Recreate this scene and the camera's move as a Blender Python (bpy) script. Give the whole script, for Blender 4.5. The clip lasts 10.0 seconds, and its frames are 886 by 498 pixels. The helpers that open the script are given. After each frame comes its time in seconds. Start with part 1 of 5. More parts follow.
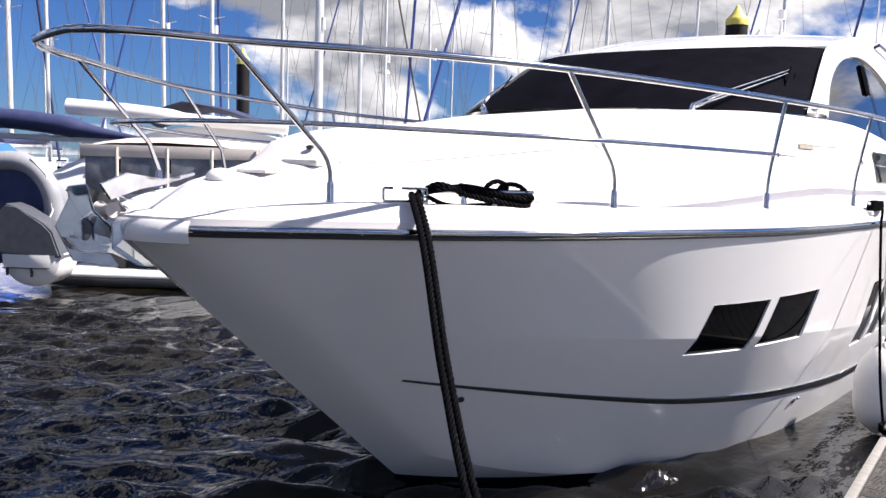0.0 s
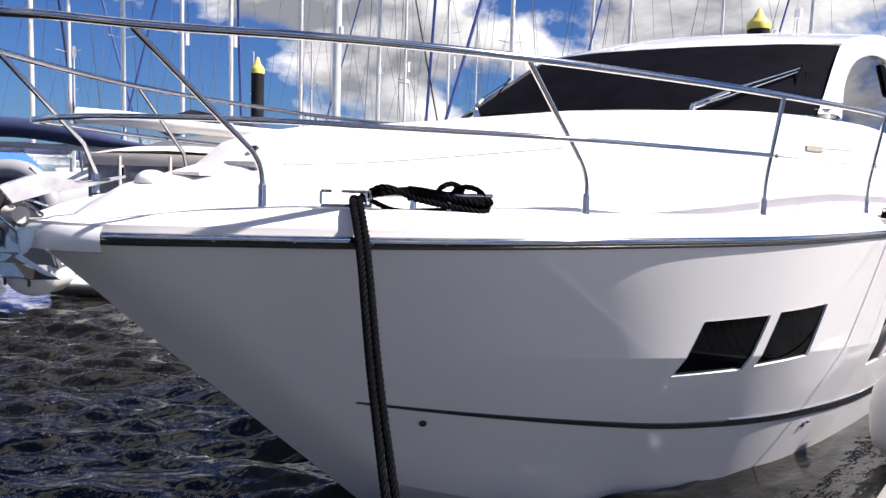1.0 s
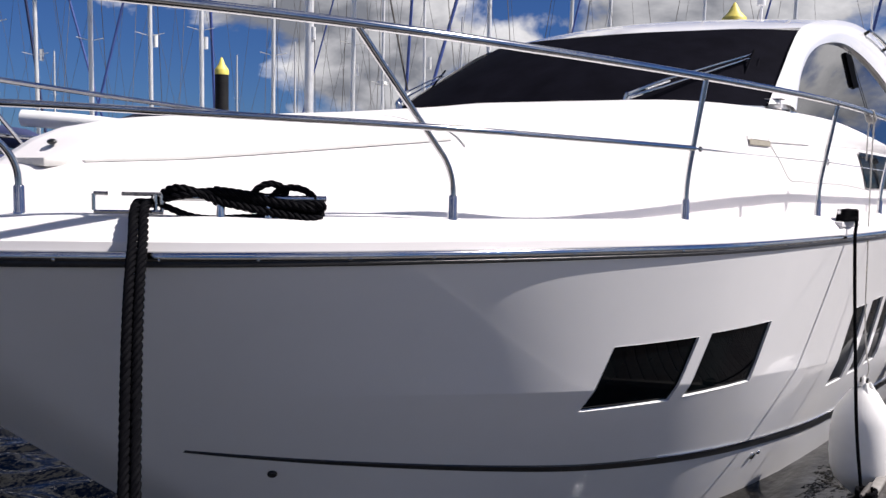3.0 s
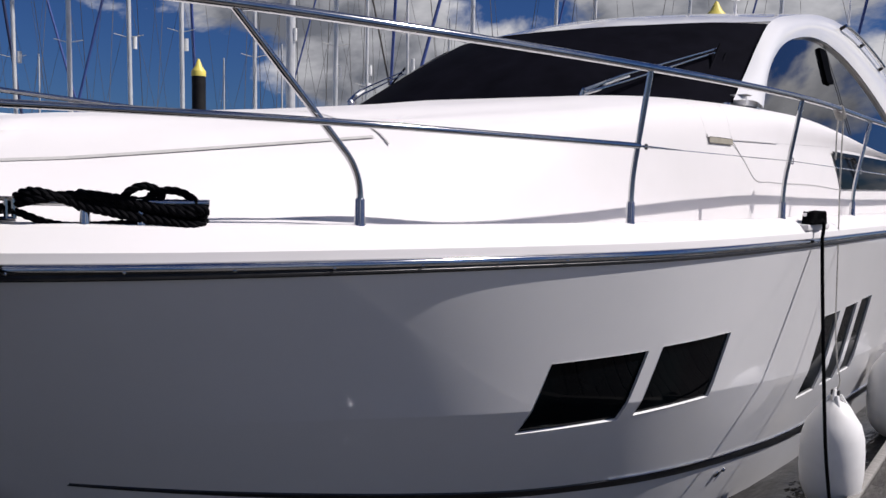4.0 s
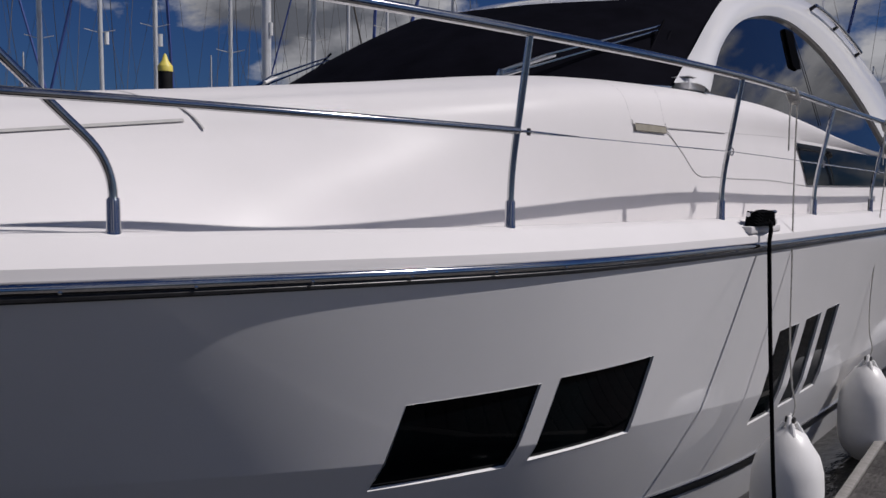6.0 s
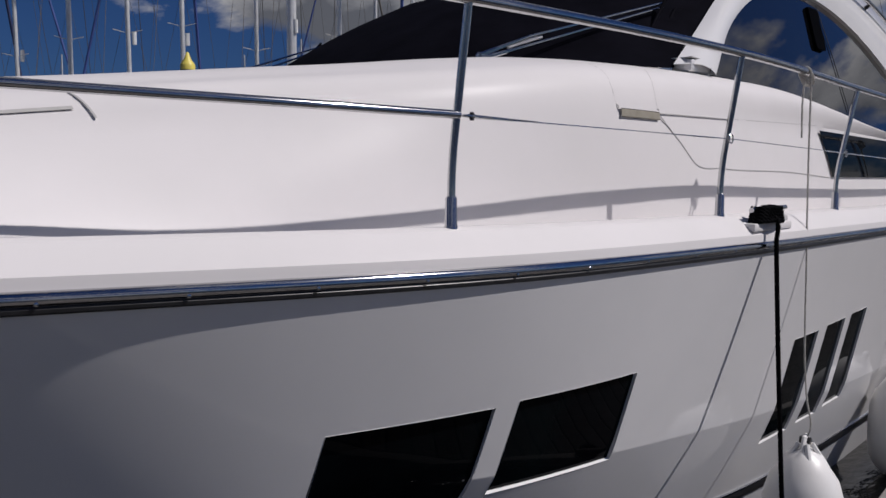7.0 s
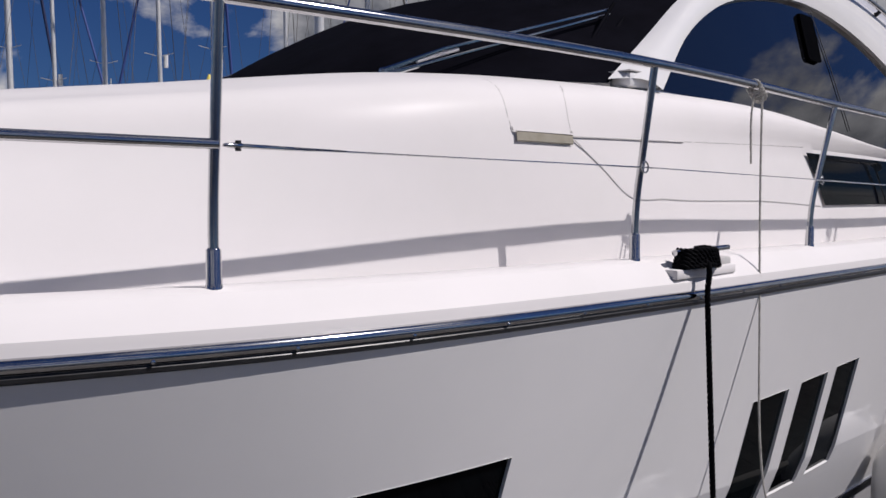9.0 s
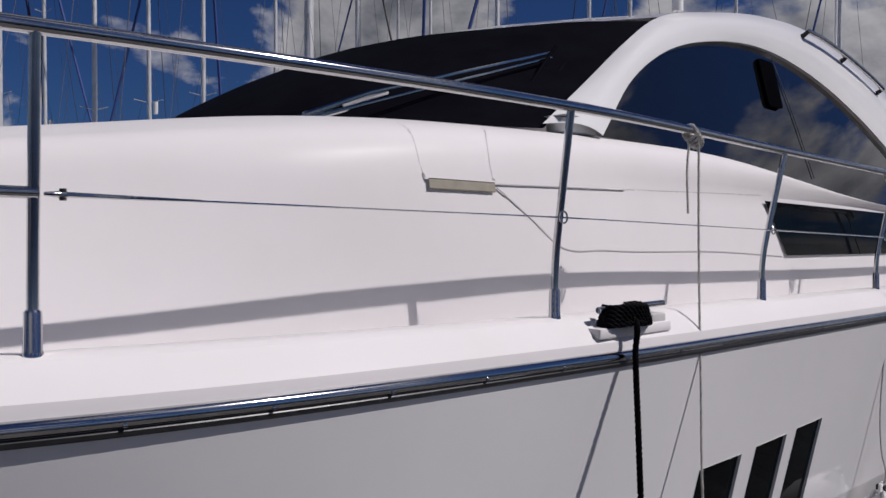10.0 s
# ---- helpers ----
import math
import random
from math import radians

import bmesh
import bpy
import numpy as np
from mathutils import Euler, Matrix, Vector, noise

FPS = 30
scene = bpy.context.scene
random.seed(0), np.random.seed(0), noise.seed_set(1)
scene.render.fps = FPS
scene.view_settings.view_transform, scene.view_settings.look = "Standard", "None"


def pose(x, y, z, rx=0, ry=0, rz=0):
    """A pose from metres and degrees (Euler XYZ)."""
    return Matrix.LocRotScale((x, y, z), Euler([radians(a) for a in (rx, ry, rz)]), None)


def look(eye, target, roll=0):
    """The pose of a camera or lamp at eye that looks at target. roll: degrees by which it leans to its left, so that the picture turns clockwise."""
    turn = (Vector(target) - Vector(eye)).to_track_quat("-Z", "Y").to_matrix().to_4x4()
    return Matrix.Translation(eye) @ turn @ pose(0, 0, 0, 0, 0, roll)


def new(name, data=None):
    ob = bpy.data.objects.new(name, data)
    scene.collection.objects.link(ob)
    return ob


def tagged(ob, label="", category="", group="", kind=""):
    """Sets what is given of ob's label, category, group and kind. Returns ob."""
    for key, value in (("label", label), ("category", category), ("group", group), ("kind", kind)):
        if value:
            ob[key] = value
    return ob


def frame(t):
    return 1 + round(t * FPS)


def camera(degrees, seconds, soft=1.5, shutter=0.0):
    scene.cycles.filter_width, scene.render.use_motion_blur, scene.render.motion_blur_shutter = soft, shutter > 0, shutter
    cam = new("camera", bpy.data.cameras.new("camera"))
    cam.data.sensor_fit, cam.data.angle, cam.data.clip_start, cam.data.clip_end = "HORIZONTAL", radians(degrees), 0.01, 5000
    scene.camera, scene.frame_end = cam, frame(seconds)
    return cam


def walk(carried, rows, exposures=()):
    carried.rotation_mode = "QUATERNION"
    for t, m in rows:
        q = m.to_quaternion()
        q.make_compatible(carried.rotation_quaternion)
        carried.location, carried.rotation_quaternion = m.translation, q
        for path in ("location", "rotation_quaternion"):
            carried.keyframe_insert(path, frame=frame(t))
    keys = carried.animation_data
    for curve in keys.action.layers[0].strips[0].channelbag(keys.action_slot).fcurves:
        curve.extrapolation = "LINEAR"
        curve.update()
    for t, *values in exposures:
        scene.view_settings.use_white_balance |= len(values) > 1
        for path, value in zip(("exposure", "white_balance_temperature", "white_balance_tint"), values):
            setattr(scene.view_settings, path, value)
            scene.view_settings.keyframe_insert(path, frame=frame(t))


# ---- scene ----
cam = camera(58.1, 10.0)
PATH = [
    (0, (0.026, -0.011, 2.060), (1.5682, 1.2453, 1.8519), 1.76),
    (0.5, (0.249, 0.017, 2.060), (1.7756, 1.2933, 1.8572), 1.93),
    (1, (0.543, -0.040, 2.028), (2.0407, 1.2720, 1.8441), 1.67),
    (1.5, (0.765, -0.006, 2.036), (2.2641, 1.3048, 1.8499), 1.77),
    (2, (0.986, 0.001, 2.027), (2.4886, 1.3085, 1.8492), 1.57),
    (2.5, (1.205, 0.005, 2.030), (2.7160, 1.3030, 1.8499), 1.49),
    (3, (1.474, -0.036, 2.019), (2.9814, 1.2665, 1.8457), 1.28),
    (4.5, (2.127, -0.055, 2.020), (3.6519, 1.2277, 1.8552), 1.02),
    (5, (2.371, -0.061, 2.026), (3.8986, 1.2185, 1.8568), 1.12),
    (5.5, (2.556, -0.053, 2.022), (4.0904, 1.2183, 1.8528), 0.94),
    (7, (3.278, -0.029, 2.009), (4.7389, 1.3247, 1.8300), 0.29),
    (7.5, (3.479, -0.036, 2.014), (4.9081, 1.3509, 1.8280), -0.07),
    (8, (3.687, -0.042, 2.019), (5.0912, 1.3693, 1.8311), -0.32),
    (8.5, (3.925, -0.103, 2.051), (5.2983, 1.3400, 1.8735), -0.18),
    (9, (4.126, -0.137, 2.072), (5.5039, 1.3061, 1.9401), 0.12),
    (9.5, (4.315, -0.157, 2.084), (5.7099, 1.2739, 2.0117), 0.25),
    (10, (4.485, -0.187, 2.093), (5.8708, 1.2552, 2.0752), 0.23),
]
EXPOSURES = [(0, 1.31, 6560, 14), (1, 1.23, 6560, 14), (2.5, 0.86, 6410, 15), (3.2, 0.59, 6480, 14), (4.3, -0.03, 6280, 15), (5.5, -0.48, 6280, 15), (7, -0.52, 6280, 15), (7.5, -0.42, 6330, 16), (8, -0.26, 6330, 16), (9, -0.22, 6330, 16), (10, -0.46, 6280, 16)]
walk(cam, [(t, look(eye, target, roll)) for t, eye, target, roll in PATH], EXPOSURES)

# ---------- daylight ----------
SUN = Vector((0.348, -0.557, 0.754)).normalized()
world = bpy.data.worlds.new("sky")
scene.world = world
world.use_nodes = True
wn, wl = world.node_tree.nodes, world.node_tree.links
for n in list(wn):
    wn.remove(n)


def wnode(kind, **values):
    n = wn.new(kind)
    for k, v in values.items():
        n.inputs[k].default_value = v
    return n


sky = wn.new("ShaderNodeTexSky")
sky.sky_type = 'NISHITA'
sky.sun_disc = False
sky.sun_elevation = math.asin(SUN.z)
sky.sun_rotation = math.atan2(SUN.x, SUN.y)
sky.air_density, sky.dust_density, sky.ozone_density = 1.0, 0.3, 2.5
coords = wn.new("ShaderNodeTexCoord")
stretch = wn.new("ShaderNodeMapping")
stretch.inputs["Scale"].default_value = (1.0, 1.0, 1.7)
stretch.inputs["Location"].default_value = (0.35, 0.1, 0.0)


def wmath(kind, a, b, c=None):
    n = wn.new("ShaderNodeMath")
    n.operation = kind
    for socket, v in zip(n.inputs, (a, b) if c is None else (a, b, c)):
        if isinstance(v, (int, float)):
            socket.default_value = v
        else:
            wl.new(v, socket)
    return n.outputs[0]


def cloud_field(offset):
    """Billows: broad masses with finer heads, sampled a little off the given way."""
    shift = wn.new("ShaderNodeVectorMath")
    shift.inputs[1].default_value = offset
    wl.new(stretch.outputs["Vector"], shift.inputs[0])
    broad = wnode("ShaderNodeTexNoise", Scale=4.2, Detail=10.0, Roughness=0.56, Distortion=0.3)
    fine = wnode("ShaderNodeTexVoronoi", Scale=17.0)
    fine.feature = 'SMOOTH_F1'
    for n in (broad, fine):
        wl.new(shift.outputs[0], n.inputs["Vector"])
    return wmath('MULTIPLY_ADD', fine.outputs["Distance"], -0.10, broad.outputs["Fac"])


wl.new(coords.outputs["Generated"], stretch.inputs["Vector"])
here, above = cloud_field((0, 0, 0)), cloud_field((0.010, -0.018, 0.05))
# the weather's large masses: compass bearing from +x and height in degrees, breadth, weight
MASSES = [(45, 5.5, 7.0, 0.16), (28, 8.0, 8.0, 0.18), (49, 12.5, 8.0, 0.17), (14, 11.0, 11.0, 0.13), (54, 16.0, 5.0, 0.13), (-17, 12.0, 15.0, 0.20),
          (62, 8.0, 9.5, -0.11), (52, 7.5, 3.5, -0.04), (35, 14.0, 3.5, -0.10), (-17, 36.0, 12.0, -0.15), (36, 3.5, 3.0, -0.03)]
field = here
for bearing, rise, breadth, weight in MASSES:
    away = wn.new("ShaderNodeVectorMath")
    away.operation = 'DISTANCE'
    az, el = radians(bearing), radians(rise)
    away.inputs[1].default_value = (math.cos(el) * math.cos(az), math.cos(el) * math.sin(az), math.sin(el))
    wl.new(coords.outputs["Generated"], away.inputs[0])
    fade = wnode("ShaderNodeMapRange")
    fade.interpolation_type = 'SMOOTHSTEP'
    for socket, v in zip(list(fade.inputs)[1:5], (0.0, radians(breadth) * 1.5, weight, 0.0)):
        socket.default_value = v
    wl.new(away.outputs["Value"], fade.inputs[0])
    field = wmath('ADD', field, fade.outputs[0])
cover = wn.new("ShaderNodeValToRGB")
cover.color_ramp.elements[0].position, cover.color_ramp.elements[1].position = 0.48, 0.56
# sunlit heads, grey undersides
relief = wmath('SUBTRACT', here, above)
lit = wmath('MULTIPLY_ADD', relief, 2.6, 0.50)
thin = wmath('MULTIPLY_ADD', field, -1.5, 0.90)
tone = wn.new("ShaderNodeValToRGB")
tone.color_ramp.elements[0].position, tone.color_ramp.elements[0].color = 0.25, (3.0, 3.2, 3.6, 1)
tone.color_ramp.elements[1].position, tone.color_ramp.elements[1].color = 0.80, (12.0, 12.0, 12.0, 1)
deepen = wn.new("ShaderNodeMix")
deepen.data_type, deepen.blend_type = 'RGBA', 'MULTIPLY'
deepen.inputs[0].default_value = 1.0
deepen.inputs[7].default_value = (0.27, 0.47, 0.86, 1)
clouds = wn.new("ShaderNodeMix")
clouds.data_type = 'RGBA'
back = wnode("ShaderNodeBackground", Strength=0.045)
out = wn.new("ShaderNodeOutputWorld")
wl.new(field, cover.inputs["Fac"])
wl.new(wmath('ADD', lit, thin), tone.inputs["Fac"])
wl.new(sky.outputs["Color"], deepen.inputs[6])
wl.new(cover.outputs["Color"], clouds.inputs[0])
wl.new(deepen.outputs[2], clouds.inputs[6])
wl.new(tone.outputs["Color"], clouds.inputs[7])
wl.new(clouds.outputs[2], back.inputs["Color"])
wl.new(back.outputs["Background"], out.inputs["Surface"])

sun = new("sun", bpy.data.lights.new("sun", 'SUN'))
sun.data.energy, sun.data.angle, sun.data.color = 5.0, radians(0.5), (1.0, 0.955, 0.90)
sun.matrix_world = look(SUN * 40, (0, 0, 0))

# ---------- materials ----------


def material(name, colour, rough=0.5, metal=0.0, coat=0.0, specular=0.5, second=None, scale=6.0, bump=0.0, bump_scale=60.0, low=0.35, high=0.7, rough_vary=0.0, stretch_by=(1, 1, 1), random_by=0.0):
    """A painted, cast or woven surface: two tones mixed by noise, fine relief, gloss that varies."""
    m = bpy.data.materials.new(name)
    m.use_nodes = True
    nt = m.node_tree
    b = nt.nodes["Principled BSDF"]
    b.inputs["Roughness"].default_value, b.inputs["Metallic"].default_value = rough, metal
    b.inputs["Coat Weight"].default_value, b.inputs["Coat Roughness"].default_value = coat, 0.02
    b.inputs["Specular IOR Level"].default_value = specular
    b.inputs["Base Color"].default_value = (*colour, 1)
    tc, mp = nt.nodes.new("ShaderNodeTexCoord"), nt.nodes.new("ShaderNodeMapping")
    mp.inputs["Scale"].default_value = stretch_by
    nt.links.new(tc.outputs["Object"], mp.inputs["Vector"])
    if second:
        n = nt.nodes.new("ShaderNodeTexNoise")
        n.inputs["Scale"].default_value, n.inputs["Detail"].default_value, n.inputs["Roughness"].default_value = scale, 7, 0.6
        r = nt.nodes.new("ShaderNodeValToRGB")
        r.color_ramp.elements[0].position, r.color_ramp.elements[0].color = low, (*colour, 1)
        r.color_ramp.elements[1].position, r.color_ramp.elements[1].color = high, (*second, 1)
        nt.links.new(mp.outputs["Vector"], n.inputs["Vector"])
        nt.links.new(n.outputs["Fac"], r.inputs["Fac"])
        source = r.outputs["Color"]
        if random_by:
            info, ramp, mix = nt.nodes.new("ShaderNodeObjectInfo"), nt.nodes.new("ShaderNodeMapRange"), nt.nodes.new("ShaderNodeMix")
            ramp.inputs["To Min"].default_value, ramp.inputs["To Max"].default_value = 1 - random_by, 1 + random_by
            mix.data_type, mix.blend_type = 'RGBA', 'MULTIPLY'
            mix.inputs[0].default_value = 1.0
            nt.links.new(info.outputs["Random"], ramp.inputs["Value"])
            nt.links.new(source, mix.inputs[6])
            nt.links.new(ramp.outputs["Result"], mix.inputs[7])
            source = mix.outputs[2]
        nt.links.new(source, b.inputs["Base Color"])
        if rough_vary:
            mr = nt.nodes.new("ShaderNodeMapRange")
            mr.inputs["To Min"].default_value, mr.inputs["To Max"].default_value = rough, rough + rough_vary
            nt.links.new(n.outputs["Fac"], mr.inputs["Value"])
            nt.links.new(mr.outputs["Result"], b.inputs["Roughness"])
    if bump:
        n2, bp = nt.nodes.new("ShaderNodeTexNoise"), nt.nodes.new("ShaderNodeBump")
        n2.inputs["Scale"].default_value, n2.inputs["Detail"].default_value = bump_scale, 4
        bp.inputs["Strength"].default_value, bp.inputs["Distance"].default_value = bump, 0.004
        nt.links.new(mp.outputs["Vector"], n2.inputs["Vector"])
        nt.links.new(n2.outputs["Fac"], bp.inputs["Height"])
        nt.links.new(bp.outputs["Normal"], b.inputs["Normal"])
    return m


GEL = material("white_gelcoat", (0.78, 0.77, 0.765), 0.06, coat=0.35, specular=0.45, second=(0.74, 0.735, 0.73), scale=1.3, rough_vary=0.05)
DECK = material("deck_gelcoat", (0.715, 0.69, 0.685), 0.32, coat=0.0, specular=0.06, second=(0.685, 0.665, 0.655), scale=2.2, rough_vary=0.05)
VENT = material("shaded_vent_beige", (0.30, 0.275, 0.22), 0.6, second=(0.24, 0.22, 0.17), scale=25)
SEAM = material("pale_joint", (0.50, 0.485, 0.475), 0.5, second=(0.44, 0.43, 0.42), scale=20)
GREYWHITE = material("grey_seal", (0.50, 0.49, 0.47), 0.5, second=(0.42, 0.41, 0.39), scale=20)
STEEL = material("polished_steel", (0.58, 0.58, 0.585), 0.05, metal=1.0, second=(0.48, 0.48, 0.49), scale=14, rough_vary=0.10)
BLACK = material("black_rubber", (0.012, 0.012, 0.013), 0.38, second=(0.022, 0.022, 0.024), scale=30, bump=0.1)
ANCHOR = material("brushed_anchor_steel", (0.56, 0.57, 0.59), 0.05, metal=1.0, second=(0.40, 0.41, 0.44), scale=14, rough_vary=0.06)
PITCH = material("black_pane", (0.001, 0.001, 0.0012), 0.5, specular=0.005, second=(0.0015, 0.0015, 0.002), scale=8)
TINT = material("dark_tinted_glass", (0.002, 0.002, 0.003), 0.02, specular=0.035, second=(0.003, 0.005, 0.006), scale=3)
SIDEGLASS = material("reflective_side_glass", (0.003, 0.003, 0.004), 0.015, coat=0.35, specular=0.9, second=(0.004, 0.005, 0.006), scale=3)
VINYLCLEAR = material("clouded_clear_vinyl", (0.10, 0.11, 0.13), 0.12, second=(0.26, 0.27, 0.29), scale=2.5)
CANVAS = material("black_canvas", (0.0035, 0.0035, 0.0055), 0.65, specular=0.008, second=(0.006, 0.006, 0.0095), scale=4, bump=0.6, bump_scale=9)
ROPE = material("black_rope", (0.002, 0.002, 0.003), 0.65, specular=0.03, second=(0.005, 0.005, 0.006), scale=45, bump=0.4, bump_scale=260)
LINE = material("grey_white_line", (0.52, 0.50, 0.46), 0.8, second=(0.36, 0.34, 0.31), scale=40, bump=0.4, bump_scale=300)
VINYL = material("white_vinyl", (0.76, 0.75, 0.73), 0.32, second=(0.66, 0.645, 0.62), scale=3.5, rough_vary=0.15, bump=0.06, bump_scale=90, low=0.4, high=0.75)
WOOD = material("weathered_deck_board", (0.075, 0.069, 0.064), 0.8, second=(0.16, 0.15, 0.14), scale=5, bump=0.5, bump_scale=70, stretch_by=(1, 9, 1), random_by=0.22)
BEAM = material("dock_edge_timber", (0.19, 0.18, 0.165), 0.75, second=(0.28, 0.265, 0.25), scale=6, bump=0.4, bump_scale=60, stretch_by=(6, 1, 1))
DARKWOOD = material("dark_wet_timber", (0.05, 0.045, 0.04), 0.6, second=(0.09, 0.08, 0.07), scale=8, bump=0.3)
PILEBLACK = material("black_pile_sleeve", (0.006, 0.006, 0.007), 0.7, specular=0.2, second=(0.014, 0.014, 0.014), scale=3)
YELLOW = material("yellow_pile_cap", (0.72, 0.60, 0.10), 0.45, second=(0.62, 0.52, 0.12), scale=4)
ALU = material("mast_aluminium", (0.70, 0.70, 0.69), 0.35, metal=0.35, second=(0.58, 0.58, 0.57), scale=3)
NAVY = material("navy_canvas", (0.018, 0.026, 0.085), 0.7, second=(0.03, 0.04, 0.11), scale=6, bump=0.3, bump_scale=25)
BLUE = material("bright_blue_canvas", (0.02, 0.10, 0.55), 0.7, second=(0.03, 0.13, 0.6), scale=6)
GREYTUBE = material("grey_dinghy_fabric", (0.28, 0.285, 0.305), 0.5, second=(0.22, 0.225, 0.245), scale=5, bump=0.15)
DARKTUBE = material("dark_grey_fabric", (0.05, 0.055, 0.068), 0.55, second=(0.075, 0.08, 0.095), scale=6)
BOATWHITE = material("far_boat_gelcoat", (0.76, 0.76, 0.75), 0.25, second=(0.66, 0.66, 0.64), scale=1.5)
BEIGE = material("beige_canopy", (0.55, 0.50, 0.46), 0.75, second=(0.48, 0.44, 0.40), scale=4, bump=0.2, bump_scale=20)
BLUELINE = material("blue_stay", (0.03, 0.06, 0.22), 0.7, second=(0.04, 0.07, 0.25), scale=20)


def hull_paint():
    """White gelcoat above the boot line, dark antifouling below it."""
    m = GEL.copy()
    m.name = "bottom_paint"
    nt = m.node_tree
    b = nt.nodes["Principled BSDF"]
    old = b.inputs["Base Color"].links[0].from_socket
    geo, sep, lt, mix = (nt.nodes.new(k) for k in ("ShaderNodeTexCoord", "ShaderNodeSeparateXYZ", "ShaderNodeMath", "ShaderNodeMix"))
    lt.operation = 'LESS_THAN'
    lt.inputs[1].default_value = 0.03
    mix.data_type = 'RGBA'
    mix.inputs[7].default_value = (0.012, 0.016, 0.03, 1)
    nt.links.new(geo.outputs["Object"], sep.inputs[0])
    nt.links.new(sep.outputs["Z"], lt.inputs[0])
    nt.links.new(lt.outputs[0], mix.inputs[0])
    nt.links.new(old, mix.inputs[6])
    nt.links.new(mix.outputs[2], b.inputs["Base Color"])
    return m


BOTTOM = hull_paint()


def water_material():
    m = bpy.data.materials.new("harbour_water")
    m.use_nodes = True
    nt = m.node_tree
    b = nt.nodes["Principled BSDF"]
    b.inputs["Roughness"].default_value, b.inputs["IOR"].default_value = 0.03, 1.33
    b.inputs["Specular IOR Level"].default_value = 1.0
    tc = nt.nodes.new("ShaderNodeTexCoord")
    mp = nt.nodes.new("ShaderNodeMapping")
    mp.inputs["Scale"].default_value, mp.inputs["Rotation"].default_value = (1, 1.9, 1), (0, 0, 0.5)
    n1, n2, n3 = (nt.nodes.new("ShaderNodeTexNoise") for _ in range(3))
    for n, sc, det in ((n1, 3.4, 2), (n2, 11.0, 2), (n3, 0.35, 3)):
        n.inputs["Scale"].default_value, n.inputs["Detail"].default_value = sc, det
        nt.links.new(mp.outputs["Vector"], n.inputs["Vector"])
    add = nt.nodes.new("ShaderNodeMath")
    add.operation = 'MULTIPLY_ADD'
    add.inputs[1].default_value = 0.42
    bp = nt.nodes.new("ShaderNodeBump")
    bp.inputs["Strength"].default_value, bp.inputs["Distance"].default_value = 1.0, 0.012
    r = nt.nodes.new("ShaderNodeValToRGB")
    r.color_ramp.elements[0].position, r.color_ramp.elements[0].color = 0.35, (0.002, 0.002, 0.0022, 1)
    r.color_ramp.elements[1].position, r.color_ramp.elements[1].color = 0.7, (0.007, 0.0056, 0.0024, 1)
    nt.links.new(tc.outputs["Object"], mp.inputs["Vector"])
    nt.links.new(n2.outputs["Fac"], add.inputs[0])
    nt.links.new(n1.outputs["Fac"], add.inputs[2])
    nt.links.new(add.outputs[0], bp.inputs["Height"])
    nt.links.new(bp.outputs["Normal"], b.inputs["Normal"])
    nt.links.new(n3.outputs["Fac"], r.inputs["Fac"])
    nt.links.new(r.outputs["Color"], b.inputs["Base Color"])
    return m


WATER = water_material()

import numpy as np
from mathutils.bvhtree import BVHTree

# ---------- mesh tools ----------


def part(name, bm, mat, parent=None, label="", smooth=True, sharp=40):
    """Links a bmesh as one mesh object, under a thing or a part where one is given."""
    me = bpy.data.meshes.new(name)
    bm.normal_update()
    bm.to_mesh(me)
    bm.free()
    me.materials.append(mat)
    if smooth:
        me.shade_smooth()
        me.set_sharp_from_angle(angle=radians(sharp))
    ob = new(name, me)
    ob.parent = parent
    if label:
        ob["label"] = label
    return ob


def thing(name, label, category, at=(0, 0, 0), group=""):
    ob = new(name)
    ob.location = at
    ob.empty_display_size = 0.1
    return tagged(ob, label, category, group)


def knots_of(points):
    ts = [0.0]
    for a, b in zip(points, points[1:]):
        ts.append(ts[-1] + (Vector(b) - Vector(a)).length)
    return [t / ts[-1] for t in ts]


def spline(points, ts, t):
    """A smooth curve through points at the knots ts."""
    n = len(points)
    i = max(0, min(n - 2, next((k for k in range(n - 1) if t <= ts[k + 1]), n - 2)))

    def tangent(k):
        if k == 0:
            return (Vector(points[1]) - Vector(points[0])) / (ts[1] - ts[0])
        if k == n - 1:
            return (Vector(points[-1]) - Vector(points[-2])) / (ts[-1] - ts[-2])
        a = (Vector(points[k]) - Vector(points[k - 1])) / (ts[k] - ts[k - 1])
        b = (Vector(points[k + 1]) - Vector(points[k])) / (ts[k + 1] - ts[k])
        w = (ts[k] - ts[k - 1]) / (ts[k + 1] - ts[k - 1])
        return a * (1 - w) + b * w
    h = ts[i + 1] - ts[i]
    s = (t - ts[i]) / h
    p0, p1 = Vector(points[i]), Vector(points[i + 1])
    return (2 * s**3 - 3 * s**2 + 1) * p0 + (s**3 - 2 * s**2 + s) * h * tangent(i) + (3 * s**2 - 2 * s**3) * p1 + (s**3 - s**2) * h * tangent(i + 1)


def curve_through(points, count):
    ts = knots_of(points)
    return [spline(points, ts, k / (count - 1)) for k in range(count)]


def loft(bm, rows, flip=False, close=False):
    """Quads between rows of points."""
    vs = [[bm.verts.new(p) for p in row] for row in rows]
    for a, b in zip(vs, vs[1:]):
        m = len(a)
        for j in range(m if close else m - 1):
            q = [a[j], a[(j + 1) % m], b[(j + 1) % m], b[j]]
            q = q[::-1] if flip else q
            if len({v for v in q}) == 4:
                bm.faces.new(q)
    return vs


